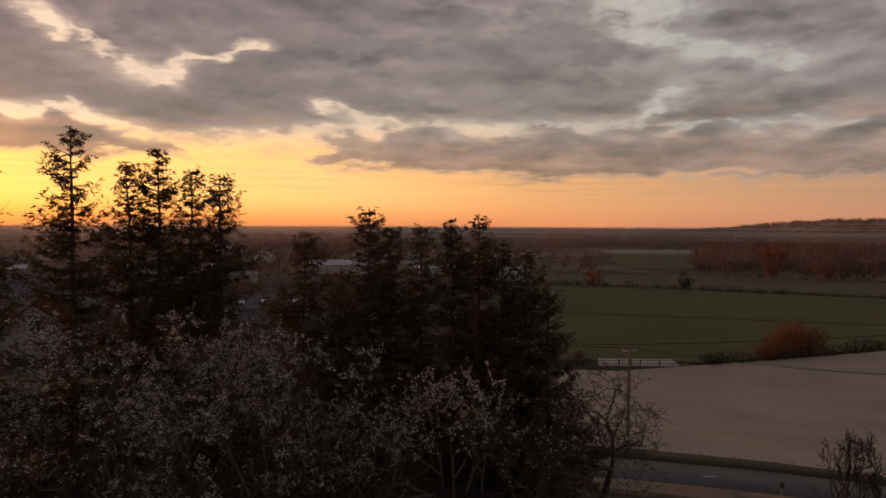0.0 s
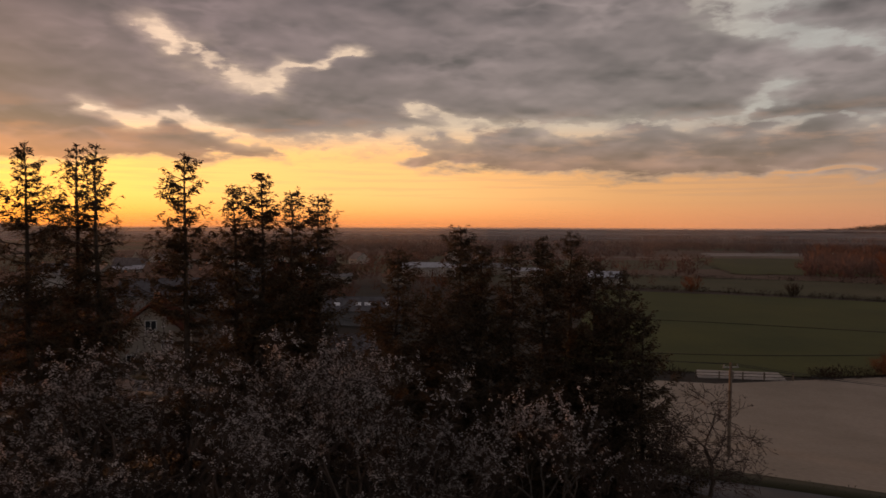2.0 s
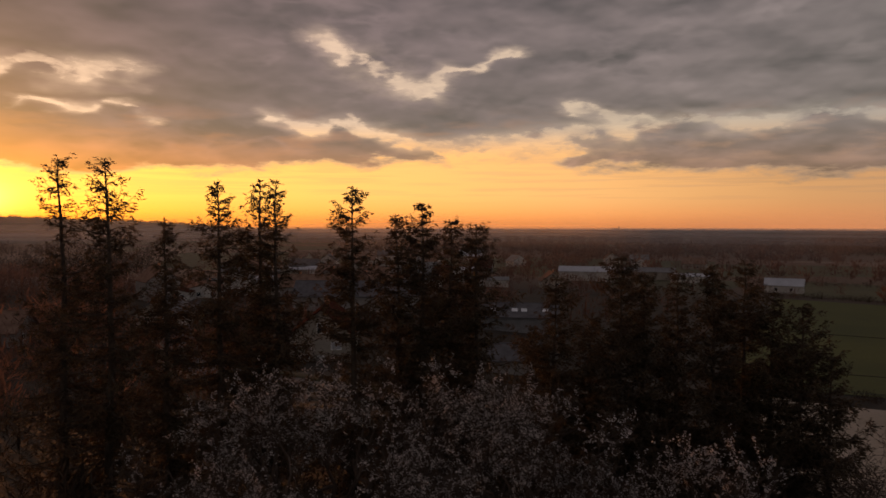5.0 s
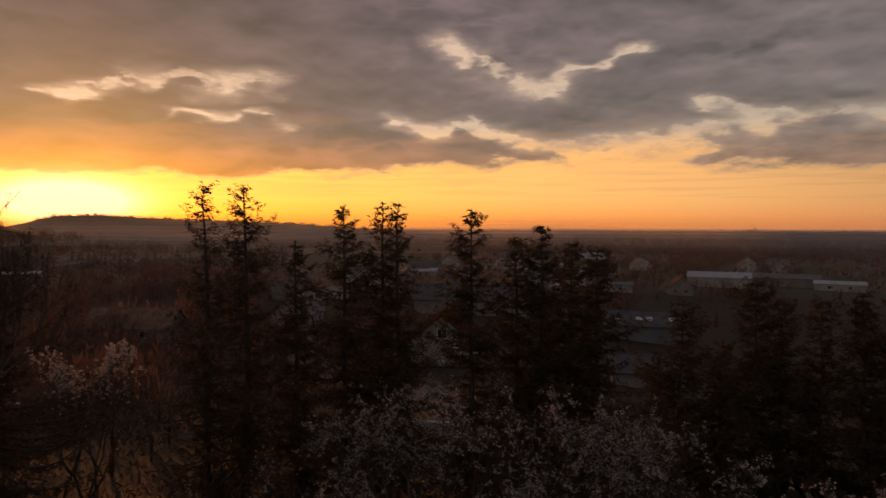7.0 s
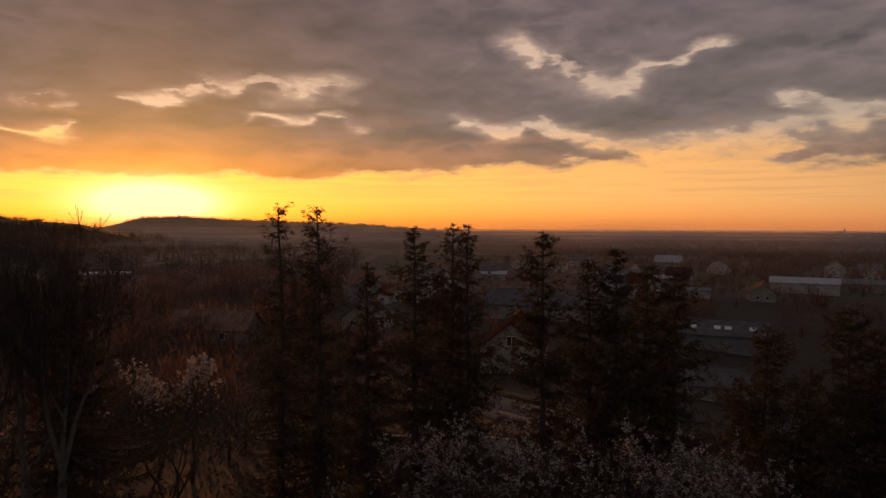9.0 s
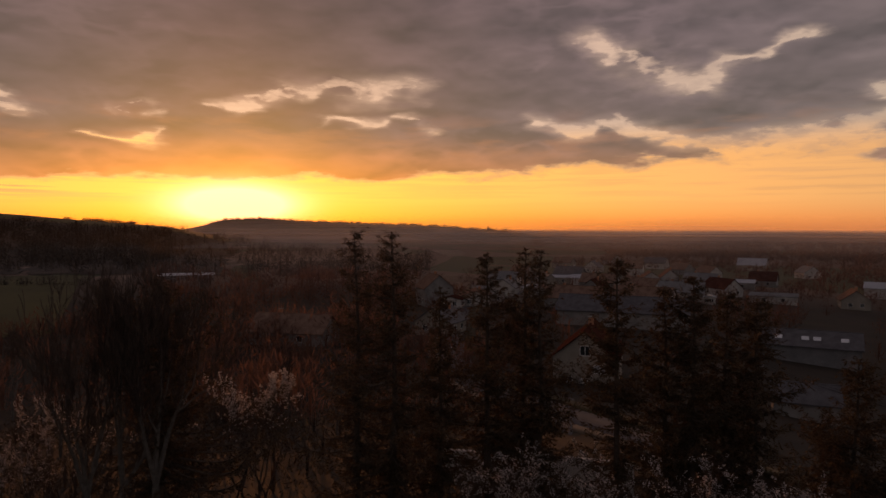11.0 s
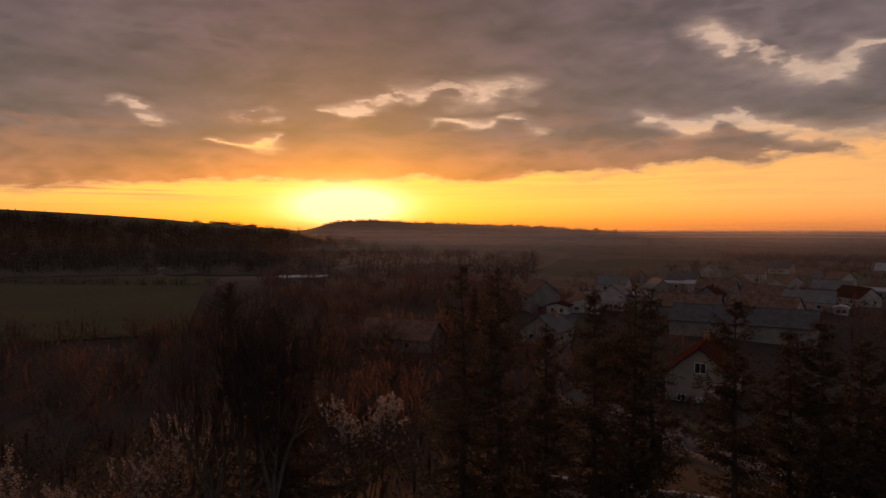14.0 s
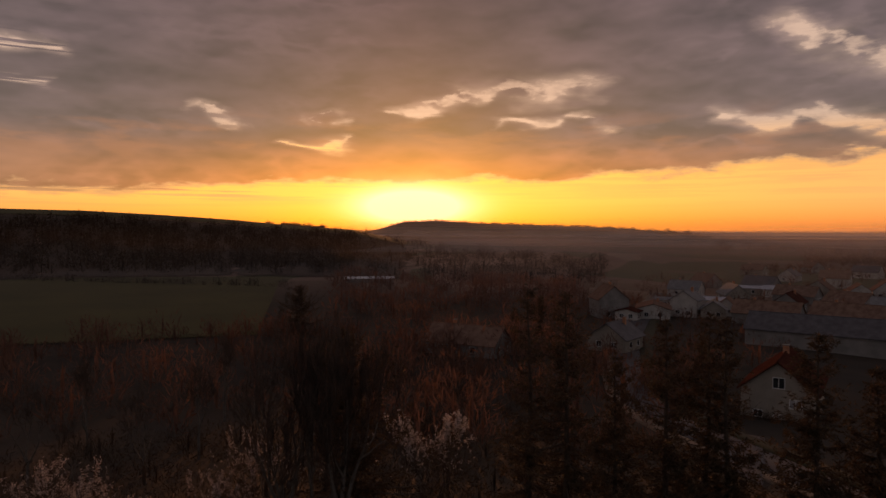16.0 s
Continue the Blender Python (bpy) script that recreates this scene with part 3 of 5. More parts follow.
# dark brown sheet that closes the pale gaps between the slope trees
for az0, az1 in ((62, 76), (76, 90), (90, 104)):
    ground_patch("woodland_floor", [polar(az0, 330), polar(az1, 330), polar(az1, 600), polar(az0, 600)], DARK_FLOOR, 0.5, "dark brown ground sheet under the bare woods", nx=40, ny=40, ragged=2, seed=16 + az0)
for az0, az1 in ((62, 76), (76, 90), (90, 104)):
    ground_patch("field", [polar(az0, 606), polar(az1, 606), polar(az1, 820), polar(az0, 820)], PASTURE, 0.6, "dark green field along the top of the ridge", nx=40, ny=40, seed=20 + az0)
ground_patch("pavement", [(25, 106.6), (39, 106.9), (40, 113), (26, 113)], CHALK, 0.22, "white gravel yard behind the fence", nx=20, ny=12, ragged=0.2, seed=12, sunk=True)
ribbon("tractor_track", [(6, 176), (40, 172), (90, 158), (150, 140)], 0.45, GRASS, 0.24, "thin tractor track across the green field")
ribbon("tractor_track", [(2, 128), (40, 128), (80, 136), (130, 150)], 0.45, GRASS, 0.24, "thin tractor track across the green field")
ROAD = [(62, 20), (40, 31.5), (24, 38.0), (12, 41.0), (-10, 46.5), (-32, 54), (-60, 68), (-92, 98), (-122, 134), (-150, 172), (-190, 220)]
_, road_line = ribbon("road", ROAD, 5.2, ASPHALT, 0.16, "grey asphalt country road")
ribbon("verge", ROAD, 2.4, GRASS, 0.26, "dark grass verge along the road", side=-4.0)
ribbon("verge", ROAD, 1.6, DIRT, 0.20, "dirt shoulder along the road", side=3.4)
ground_patch("dirt_path", [(8.5, 36.5), (15.5, 34.6), (17.5, 37.2), (9.5, 39.2)], DIRT, 0.24, "worn dirt pull-in beside the road", nx=24, ny=16, ragged=0.15, seed=13, sunk=True)
ground_patch("dirt_path", [(-36, 50), (-30, 47), (-42, 66), (-47, 64)], ASPHALT, 0.24, "grey asphalt drive towards the house", nx=16, ny=20, ragged=0.2, seed=14, sunk=True)


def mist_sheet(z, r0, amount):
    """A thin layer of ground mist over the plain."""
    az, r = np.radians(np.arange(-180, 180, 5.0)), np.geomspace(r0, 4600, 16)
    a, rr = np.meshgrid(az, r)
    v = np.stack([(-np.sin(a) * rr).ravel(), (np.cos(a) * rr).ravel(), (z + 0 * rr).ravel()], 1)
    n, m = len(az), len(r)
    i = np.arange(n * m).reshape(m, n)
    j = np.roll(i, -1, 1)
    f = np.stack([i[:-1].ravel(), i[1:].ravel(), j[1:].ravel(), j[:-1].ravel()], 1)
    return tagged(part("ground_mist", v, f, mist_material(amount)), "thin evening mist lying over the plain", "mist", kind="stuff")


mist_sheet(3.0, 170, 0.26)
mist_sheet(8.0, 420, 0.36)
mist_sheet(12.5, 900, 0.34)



def haze_material(amount, foot, top):
    """Evening haze hanging in the air: thins out upwards and towards the ground, drifts in soft banks."""
    m = mist_material(amount)
    m.name = "hanging_haze"
    t = m.node_tree
    next(n for n in t.nodes if n.type == "MIX_SHADER" and n.inputs[1].links[0].from_node.type == "BSDF_DIFFUSE").inputs[0].default_value = 0.85
    mix = next(n for n in t.nodes if n.type == "OUTPUT_MATERIAL").inputs[0].links[0].from_node
    old = mix.inputs[0].links[0].from_socket
    tc, sp = t.nodes.new("ShaderNodeTexCoord"), t.nodes.new("ShaderNodeSeparateXYZ")
    t.links.new(tc.outputs["Object"], sp.inputs[0])
    for lo, hi in ((foot, foot + 9.0), (top, 6.0)):
        r = t.nodes.new("ShaderNodeMapRange")
        r.interpolation_type = "SMOOTHSTEP"
        r.inputs[1].default_value, r.inputs[2].default_value = lo, hi
        t.links.new(sp.outputs[2], r.inputs[0])
        k = t.nodes.new("ShaderNodeMath")
        k.operation = "MULTIPLY"
        t.links.new(old, k.inputs[0])
        t.links.new(r.outputs[0], k.inputs[1])
        old = k.outputs[0]
    west, k = t.nodes.new("ShaderNodeMapRange"), t.nodes.new("ShaderNodeMath")
    west.interpolation_type, k.operation = "SMOOTHSTEP", "MULTIPLY"      # it lies over the western lowland
    west.inputs[1].default_value, west.inputs[2].default_value, west.inputs[3].default_value = 260, -420, 0.25
    t.links.new(sp.outputs[0], west.inputs[0])
    t.links.new(old, k.inputs[0])
    t.links.new(west.outputs[0], k.inputs[1])
    t.links.new(k.outputs[0], mix.inputs[0])
    return m


def haze_bank(r, amount, foot, top):
    """A bank of haze standing round the plain at one distance."""
    az = np.radians(np.arange(-180, 180, 2.0))
    wave = r * (1 + 0.05 * np.sin(az * 7) + 0.03 * np.sin(az * 17))
    x, y = -np.sin(az) * wave, np.cos(az) * wave
    v = np.concatenate([np.stack([x, y, 0 * x + z], 1) for z in (foot, top)])
    n = len(az)
    i = np.arange(n)
    f = np.stack([i, (i + 1) % n, (i + 1) % n + n, i + n], 1)
    return tagged(part("haze_bank", v, f, haze_material(amount, foot, top)), "faint evening haze hanging over the plain", "mist", kind="stuff")


haze_bank(330, 0.17, -6.5, 30.0)
haze_bank(580, 0.30, -6.5, 34.0)
haze_bank(1120, 0.42, -6.5, 44.0)

# ---- conifers ----


def spruce(x, y, top, radius, seed, label, full=1.0, low=0.10, group="spruces on the slope", power=0.70, cap=0.85):
    """A spruce: tapered trunk, whorls of drooping limbs, hanging sprays of needles, some cones. top: height of its tip in the world."""
    rng = np.random.default_rng(seed)
    base = gz(x, y) - 0.1
    h = top - base
    tree = thing("spruce_tree", pose(x, y, base), label, "tree", group)
    zs = np.linspace(0, h * 0.985, 14)
    bend = np.cumsum(rng.normal(size=(14, 2)) * 0.035, 0)
    bend -= np.linspace(0, 1, 14)[:, None] * bend[-1]
    axis = np.column_stack([bend, zs])
    rad = 0.15 * (1 - zs / h) ** 0.9 * (h / 11) + 0.012
    part("trunk", *tubes(axis[:-1], axis[1:], rad[:-1], rad[1:], 8), BARK, tree)
    limb_a, limb_b, limb_r = [], [], []
    sp_p, sp_d, sp_l, cone_p = [], [], [], []
    z = h * low
    lean = rng.uniform(0, 2 * math.pi)
    while z < h - 0.15:
        q = z / h
        reach = radius * min((1 - q) ** power, cap) * (1.0 + 0.22 * math.cos(3 * q * 6 + lean)) + 0.06
        for k in range(rng.integers(3, 6) + (1 if full > 1 else 0)):
            if rng.random() > 0.86 * full * (1.25 - 0.45 * q):
                continue
            a = rng.uniform(0, 2 * math.pi)
            ln = reach * rng.uniform(0.35, 1.4) * (1 + 0.18 * math.cos(a - lean))
            c0 = np.array([np.interp(z, zs, axis[:, 0]), np.interp(z, zs, axis[:, 1]), z])
            out = np.array([math.cos(a), math.sin(a), 0.0])
            side = np.array([-math.sin(a), math.cos(a), 0.0])
            droop = (0.42 - 0.75 * q) * rng.uniform(0.6, 1.3)
            n = max(4, int(ln / 0.22))
            t = np.linspace(0, 1, n + 1)
            curve = c0 + out * (t * ln)[:, None] + side * (np.sin(t * 3) * rng.normal() * 0.08 * ln)[:, None]
            curve[:, 2] += ln * (-droop * t * 1.25 + (0.30 + 0.25 * rng.random()) * t ** 3)
            limb_a.append(curve[:-1])
            limb_b.append(curve[1:])
            limb_r.append(np.linspace(0.022, 0.005, n) * (0.6 + ln / 2))
            m = int(ln * 12 * full * (1.2 - 0.3 * q)) + 4          # branchlets, each a comb of needle tufts
            tt = rng.uniform(0.03, 1.0, m) ** 1.05
            pos = np.stack([np.interp(tt, t, curve[:, i]) for i in range(3)], 1)
            turn = np.where(rng.random(m) < 0.5, -1.0, 1.0) * rng.uniform(0.35, 1.0, m)
            d = out * rng.uniform(0.35, 0.9, m)[:, None] + side * turn[:, None] * 0.8
            d[:, 2] += rng.uniform(-1.1, 0.15, m) * (1 - 0.75 * q)
            d /= np.linalg.norm(d, axis=1, keepdims=True)
            ll = rng.uniform(0.14, 0.42, m) * (1.15 - 0.6 * tt) * (0.55 + 0.6 * min(1, ln))
            for s in range(6):
                off = (s + rng.random(m)) / 6
                hang = np.zeros((m, 3))
                hang[:, 2] = -0.35 * off ** 2 * ll * (1 - q)
                sp_p.append(pos + d * (ll * off)[:, None] + hang)
                sp_d.append(d + rng.normal(size=(m, 3)) * 0.55)
                sp_l.append(rng.uniform(0.08, 0.19, m) * (0.7 + 0.4 * min(1, ln)))
            if q > 0.55 and rng.random() < 0.35:
                cone_p.append(pos[rng.integers(0, m, 2)])
        z += rng.uniform(0.15, 0.36) * (1.1 - 0.30 * q)
    # leader
    m = 46
    tt = rng.uniform(0.90, 1.0, m)
    pos = np.stack([np.interp(tt * h, zs, axis[:, i]) for i in range(3)], 1)
    sp_p.append(pos)
    sp_d.append(np.column_stack([rng.normal(size=(m, 2)) * 0.7, rng.uniform(0.2, 1.1, m)]))
    sp_l.append(rng.uniform(0.08, 0.22, m))
    tagged(part("branchwork", *tubes(np.concatenate(limb_a), np.concatenate(limb_b), np.concatenate(limb_r), np.concatenate(limb_r) * 0.8), BARK, tree), kind="stuff")
    ll = np.concatenate(sp_l)
    tagged(part("crown", *blades(np.concatenate(sp_p), np.concatenate(sp_d), ll, 0.012 + ll * rng.uniform(0.13, 0.24, len(ll)), rng), NEEDLES, tree, "dark green drooping needle sprays"), kind="stuff")
    if cone_p:
        cp = np.concatenate(cone_p)
        tagged(part("cone", *tubes(cp, cp + np.array([0, 0, -0.11]), 0.020, 0.008, 5), CONES, tree, "hanging brown cones"), kind="stuff")
    return tree


SLIM = "slim old spruce with a sparse ragged top"
DENSE = "dense dark spruce in a close row"
for i, (x, y, top, rad, full, low) in enumerate([
        (-12.9, 23.1, 19.42, 1.5, 1.0, 0.06), (-11.6, 24.3, 18.35, 1.6, 1.0, 0.06), (-10.35, 24.1, 18.78, 1.45, 1.15, 0.06),
        (-9.6, 25.3, 18.12, 1.5, 1.2, 0.06), (-8.6, 25.6, 17.98, 1.65, 1.25, 0.06)]):
    spruce(x, y, top, rad * 1.45, 10 + i, SLIM, full + 0.15, low)
for i, (x, y, top, rad, full) in enumerate([
        (-17.3, 20.5, 19.55, 1.75, 0.92), (-16.6, 22.2, 19.75, 1.7, 0.8), (-15.7, 22.0, 19.70, 1.35, 0.95)]):
    spruce(x, y, top, rad * 1.5, 20 + i, SLIM, full + 0.12, 0.06)
for i, (x, y, top, rad, full) in enumerate([
        (-22.6, 18.0, 20.45, 1.9, 0.75), (-20.9, 18.6, 20.45, 2.1, 0.88), (-18.8, 19.4, 18.15, 1.2, 1.0)]):
    spruce(x, y, top, rad * 1.5, 30 + i, SLIM, full + 0.12, 0.06)
for i, (x, y, top, rad) in enumerate([
        (-5.9, 28.4, 15.75, 2.7), (-3.1, 28.0, 16.72, 2.6), (-2.25, 28.6, 15.98, 2.4), (-0.95, 29.2, 15.98, 2.4),
        (0.35, 29.0, 16.3, 2.5), (1.6, 29.9, 16.58, 2.7), (2.65, 29.4, 15.3, 2.6), (3.6, 28.7, 14.95, 2.6), (4.5, 28.1, 13.2, 2.2),
        (-4.6, 30.2, 14.0, 2.3), (-7.3, 30.4, 13.2, 2.3)]):
    spruce(x, y, top, rad, 40 + i, DENSE, 1.3, 0.03, "row of dense spruces", 0.68, 0.98)

spruce(*polar(67.0, 31.0), 18.3, 4.2, 60, "broad dark spruce among bare trees", 1.3, 0.03, "spruces on the slope", 0.62, 0.95)

# ---- bare and flowering trees ----


def branching(rng, start, direction, length, radius, depth, kink=0.25, fork=(2, 4), spread=0.75, shrink=0.72, lift=0.15):
    """Segments (a, b, ra, rb, depth) of a bare branching crown."""
    segs = []
    stack = [(np.array(start, float), np.array(direction, float), length, radius, depth)]
    while stack:
        p, d, ln, r, k = stack.pop()
        n = 3 if k > 1 else 2
        for s in range(n):
            d = d + rng.normal(size=3) * kink + np.array([0, 0, lift * 0.3])
            d /= np.linalg.norm(d)
            e = p + d * ln / n
            r2 = r * (1 - 0.22 * (s + 1) / n)
            segs.append((p, e, r, r2, k))
            p, r = e, r2
            if k > 0 and s < n - 1 and rng.random() < 0.55:
                dd = d + rng.normal(size=3) * spread
                dd[2] += lift
                stack.append((p, dd / np.linalg.norm(dd), ln * shrink * rng.uniform(0.5, 0.9), r * 0.55, k - 1))
        if k > 0:
            for _ in range(rng.integers(*fork)):
                dd = d + rng.normal(size=3) * spread
                dd[2] += lift
                stack.append((p, dd / np.linalg.norm(dd), ln * shrink * rng.uniform(0.75, 1.1), r * 0.66, k - 1))
    return segs


def seg_mesh(segs, sides=3):
    thick = np.maximum(np.array([(s[2], s[3]) for s in segs]), 0.0095)
    return tubes([s[0] for s in segs], [s[1] for s in segs], thick[:, 0], thick[:, 1], sides)


def bare_tree(name, x, y, label, seed, trunk=1.6, length=1.3, radius=0.13, depth=5, lean=(0.1, 0, 1), stems=1, kink=0.3, spread=0.75, shrink=0.75, lift=0.15, mat=None, flowers=0, group="", category="tree", drop=0.05, fork=(2, 4), top=None, wide=1.0, petal=1.0, crowned=0.0, limit=6000):
    rng = np.random.default_rng(seed)
    ob = thing(name, pose(x, y, gz(x, y) - drop), label, category, group)
    segs = []
    for s in range(stems):
        d = np.array(lean, float) + rng.normal(size=3) * (0.0 if stems == 1 else 0.42)
        d[2] = abs(d[2]) + 0.4
        d /= np.linalg.norm(d)
        off = np.array([*(rng.normal(size=2) * (0 if stems == 1 else 0.35)), 0])
        foot = off + d * trunk
        segs.append((off, foot, radius * 1.15, radius, depth))
        for _ in range(3 if stems == 1 else 2):
            dd = d + rng.normal(size=3) * spread
            dd[2] += lift
            segs += branching(rng, foot, dd / np.linalg.norm(dd), length, radius * 0.72, depth - 1, kink, fork, spread, shrink, lift)
    if top is not None:                                  # grown to its height
        peak = np.percentile([s[1][2] for s in segs], 99.3)
        k = (top - gz(x, y) + drop) / peak
        k3 = np.array([k * wide, k * wide, k])
        segs = [(s[0] * k3, s[1] * k3, s[2], s[3], s[4]) for s in segs]
    stout = [s for s in segs if s[4] >= depth - 2]
    thin = [s for s in segs if s[4] < depth - 2]
    if len(thin) > limit:                                # fewer of the last shoots
        shoots = [s for s in thin if s[4] == 0]
        keep = max(0, limit - (len(thin) - len(shoots)))
        pick = rng.permutation(len(shoots))[:keep]
        thin = [s for s in thin if s[4] > 0][:limit] + [shoots[k] for k in pick]
    part("trunk", *seg_mesh(stout, 6), mat or GREYBARK, ob)
    tagged(part("twig_mass", *seg_mesh(thin, 3), TWIG, ob, "bare brown twigs"), kind="stuff")
    if flowers:
        tips = [s for s in thin if s[4] <= 2]
        tall = np.array([t[1][2] for t in tips])
        odds = np.clip(tall / tall.max(), 0.05, 1) ** crowned
        pick = np.repeat(rng.choice(len(tips), flowers // 6, p=odds / odds.sum()), 6)
        n = len(pick)
        a, b = np.array([t[0] for t in tips])[pick], np.array([t[1] for t in tips])[pick]
        p = a + (b - a) * rng.random(n)[:, None] + rng.normal(size=(n, 3)) * 0.03
        v1, f1 = blades(p, rng.normal(size=(n, 3)), rng.uniform(0.03, 0.065, n) * petal, rng.uniform(0.025, 0.055, n) * petal, rng)
        tagged(part("blossom", v1, f1, BLOSSOM, ob, "small white blossom"), kind="stuff")
    return ob


# orchard tree by the road and shrubs near it
bare_tree("orchard_tree", 6.6, 27.0, "gnarled bare orchard tree beside the road", 60, trunk=0.8, length=1.15, radius=0.12, depth=6, lean=(0.35, 0, 1), kink=0.34, spread=0.85, shrink=0.74, lift=0.06, top=10.0, wide=1.1, limit=8000, fork=(3, 5), mat=TWIG)
SHRUB = dict(trunk=0.5, length=0.9, radius=0.06, depth=7, stems=7, kink=0.2, spread=0.42, lift=0.32, category="shrub", group="bare shrubs by the road", mat=TWIG)
bare_tree("bare_shrub", 15.6, 25.0, "upright bare shrub with brown twigs", 61, top=8.7, wide=0.75, limit=3000, **SHRUB)
bare_tree("bare_shrub", 17.2, 24.6, "upright bare shrub with brown twigs", 62, top=8.3, wide=0.75, limit=3000, **SHRUB)
bare_tree("flowering_shrub", 0.9, 22.6, "small shrub with white spring blossom", 63, trunk=0.5, length=0.85, radius=0.05, depth=6, stems=5, kink=0.2, spread=0.5, lift=0.25, flowers=3600, category="shrub", top=11.1, petal=1.6, crowned=3)
bare_tree("flowering_shrub", 3.2, 22.4, "small shrub with white spring blossom", 64, trunk=0.5, length=0.85, radius=0.05, depth=6, stems=5, kink=0.2, spread=0.5, lift=0.25, flowers=500, category="shrub", top=9.0, petal=1.3, crowned=3)

# thickets of flowering blackthorn on the slope
thorn = "wide tangled blackthorn thicket with sparse white blossom"
THICKET = dict(limit=4500, trunk=1.1, radius=0.075, depth=7, stems=5, kink=0.24, spread=0.70, shrink=0.76, lift=0.10, flowers=4200, category="shrub", group="blackthorn thickets", fork=(2, 3), crowned=1.0, petal=1.2, mat=TWIG)
first = bare_tree("flowering_thicket", *polar(13, 21.5), thorn, 70, length=1.75, top=13.0, **THICKET)
second = bare_tree("flowering_thicket", *polar(24, 21.0), thorn, 71, length=1.85, top=13.8, **THICKET)
for i, (az, r, size) in enumerate([(18.5, 22.3, 1.0), (30, 21.5, 1.04), (35.5, 20.5, 0.98), (41, 21.0, 0.76), (8.0, 22.5, 0.72), (16, 18.0, 0.8), (27, 17.6, 0.80),
                                   (36, 17.0, 0.66), (21.5, 24.5, 0.85), (6, 19.5, 0.6)]):
    x, y = polar(az, r)
    copy_thing(first if i % 2 else second, pose(x, y, gz(x, y) - 0.1, 0, 0, 47 * i + 20) @ Matrix.Scale(size, 4))

# paler flowering bushes on the western slope
pale = "loose bush with dense white spring blossom"
# crowned: blossom crowded at the top, also to paint in the lit dome
BUSH = dict(limit=3500, trunk=0.8, radius=0.06, depth=6, stems=5, kink=0.22, spread=0.50, shrink=0.74, lift=0.30, flowers=4200, category="shrub", group="white flowering bushes", petal=1.05, crowned=7.0, mat=TWIG)
bare_tree("flowering_bush", *polar(60.8, 34.8), pale, 81, length=1.5, top=13.5, wide=0.75, **{**BUSH, "flowers": 6600, "petal": 1.5, "crowned": 10.0})
bush = bare_tree("flowering_bush", *polar(73.3, 32.5), pale, 80, length=1.5, top=13.4, wide=0.8, **BUSH)
for i, (az, r, size) in enumerate([(76.5, 30.0, 0.8), (82, 29.5, 0.78), (87.5, 31.0, 0.95), (91.5, 31.5, 1.05)]):
    x, y = polar(az, r)
    copy_thing(bush, pose(x, y, gz(x, y) - 0.1, 0, 0, 71 * i + 11) @ Matrix.Scale(size, 4))
BARE = dict(kink=0.17, spread=0.42, shrink=0.76, lift=0.26, fork=(2, 4), depth=7)
bare_tree("bare_tree", -26.1, 10.8, "tall bare tree thick with brown twigs", 90, trunk=2.6, length=2.6, radius=0.15, top=19.75, wide=0.55, **BARE)
bare_tree("bare_tree", -27.0, 9.9, "tall bare tree thick with brown twigs", 91, trunk=2.6, length=2.4, radius=0.13, top=18.9, wide=0.5, **BARE)
bare_tree("bare_tree", -27.0, 8.6, "tall bare tree thick with brown twigs", 92, trunk=2.6, length=2.4, radius=0.13, top=19.2, wide=0.5, **BARE)
wood = bare_tree("bare_tree", *polar(74, 58), "mid-sized bare tree in the scrub", 93, limit=3000, trunk=1.8, length=1.9, radius=0.11, top=11.5, wide=0.9, group="bare trees in the scrub", **BARE)
for i, (az, r, size) in enumerate([(66, 52, 1.0), (70, 66, 1.1), (79, 62, 1.05), (83, 55, 0.9), (87, 70, 1.15), (91, 60, 1.0), (77, 80, 1.2), (62, 70, 0.9), (57, 62, 0.8), (53, 56, 0.75), (68, 44, 0.8), (88, 46, 0.8),
                                   (48.5, 62, 0.7), (94, 78, 1.2)]):
    x, y = polar(az, r)
    copy_thing(wood, pose(x, y, gz(x, y) - 0.1, 0, 0, 83 * i + 5) @ Matrix.Scale(size, 4))

# ---- woods, hedges and undergrowth ----


def clumps(name, spots, mat, label, rng, count=46, slim=0.05, kind="stuff", splay=0.55, category="woods", shoot=(0.22, 0.40), wild=0.22, sink=0.0):
    """Bare crowns and bushes of thin upright shoots. spots: rows of x, y, height, half width."""
    p, d, l, w = [], [], [], []
    for x, y, h, r in spots:
        z = gz(x, y) - sink * h
        n = count
        a, q = rng.uniform(0, 2 * math.pi, n), np.sqrt(rng.uniform(0, 1, n))
        up = rng.uniform(0.02, 0.95 - shoot[1] * 0.8, n)
        bx, by = np.cos(a) * q * r * (0.35 + up), np.sin(a) * q * r * (0.35 + up)
        p.append(np.column_stack([x + bx, y + by, z - 0.1 + up * h * (1.0 - 0.35 * q ** 2)]))
        d.append(np.column_stack([np.cos(a) * q * splay, np.sin(a) * q * splay, np.ones(n)]) + rng.normal(size=(n, 3)) * wild)
        l.append(h * rng.uniform(*shoot, n))
        w.append(np.maximum(h * slim * rng.uniform(0.5, 1.6, n), 0.02))
        if h > 3:                                        # stems
            p.append([(x, y, z - 0.6)] * 2)
            d.append(np.array([(0.04, 0, 1.0), (0, -0.05, 1.0)]))
            l.append(np.array([h * 0.85, h * 0.7]))
            w.append(np.array([h * 0.07, h * 0.07]))
    v, f = blades(np.concatenate(p), np.concatenate(d), np.concatenate(l), np.concatenate(w), rng)
    return tagged(part(name, v, f, mat), label, category, kind=kind)


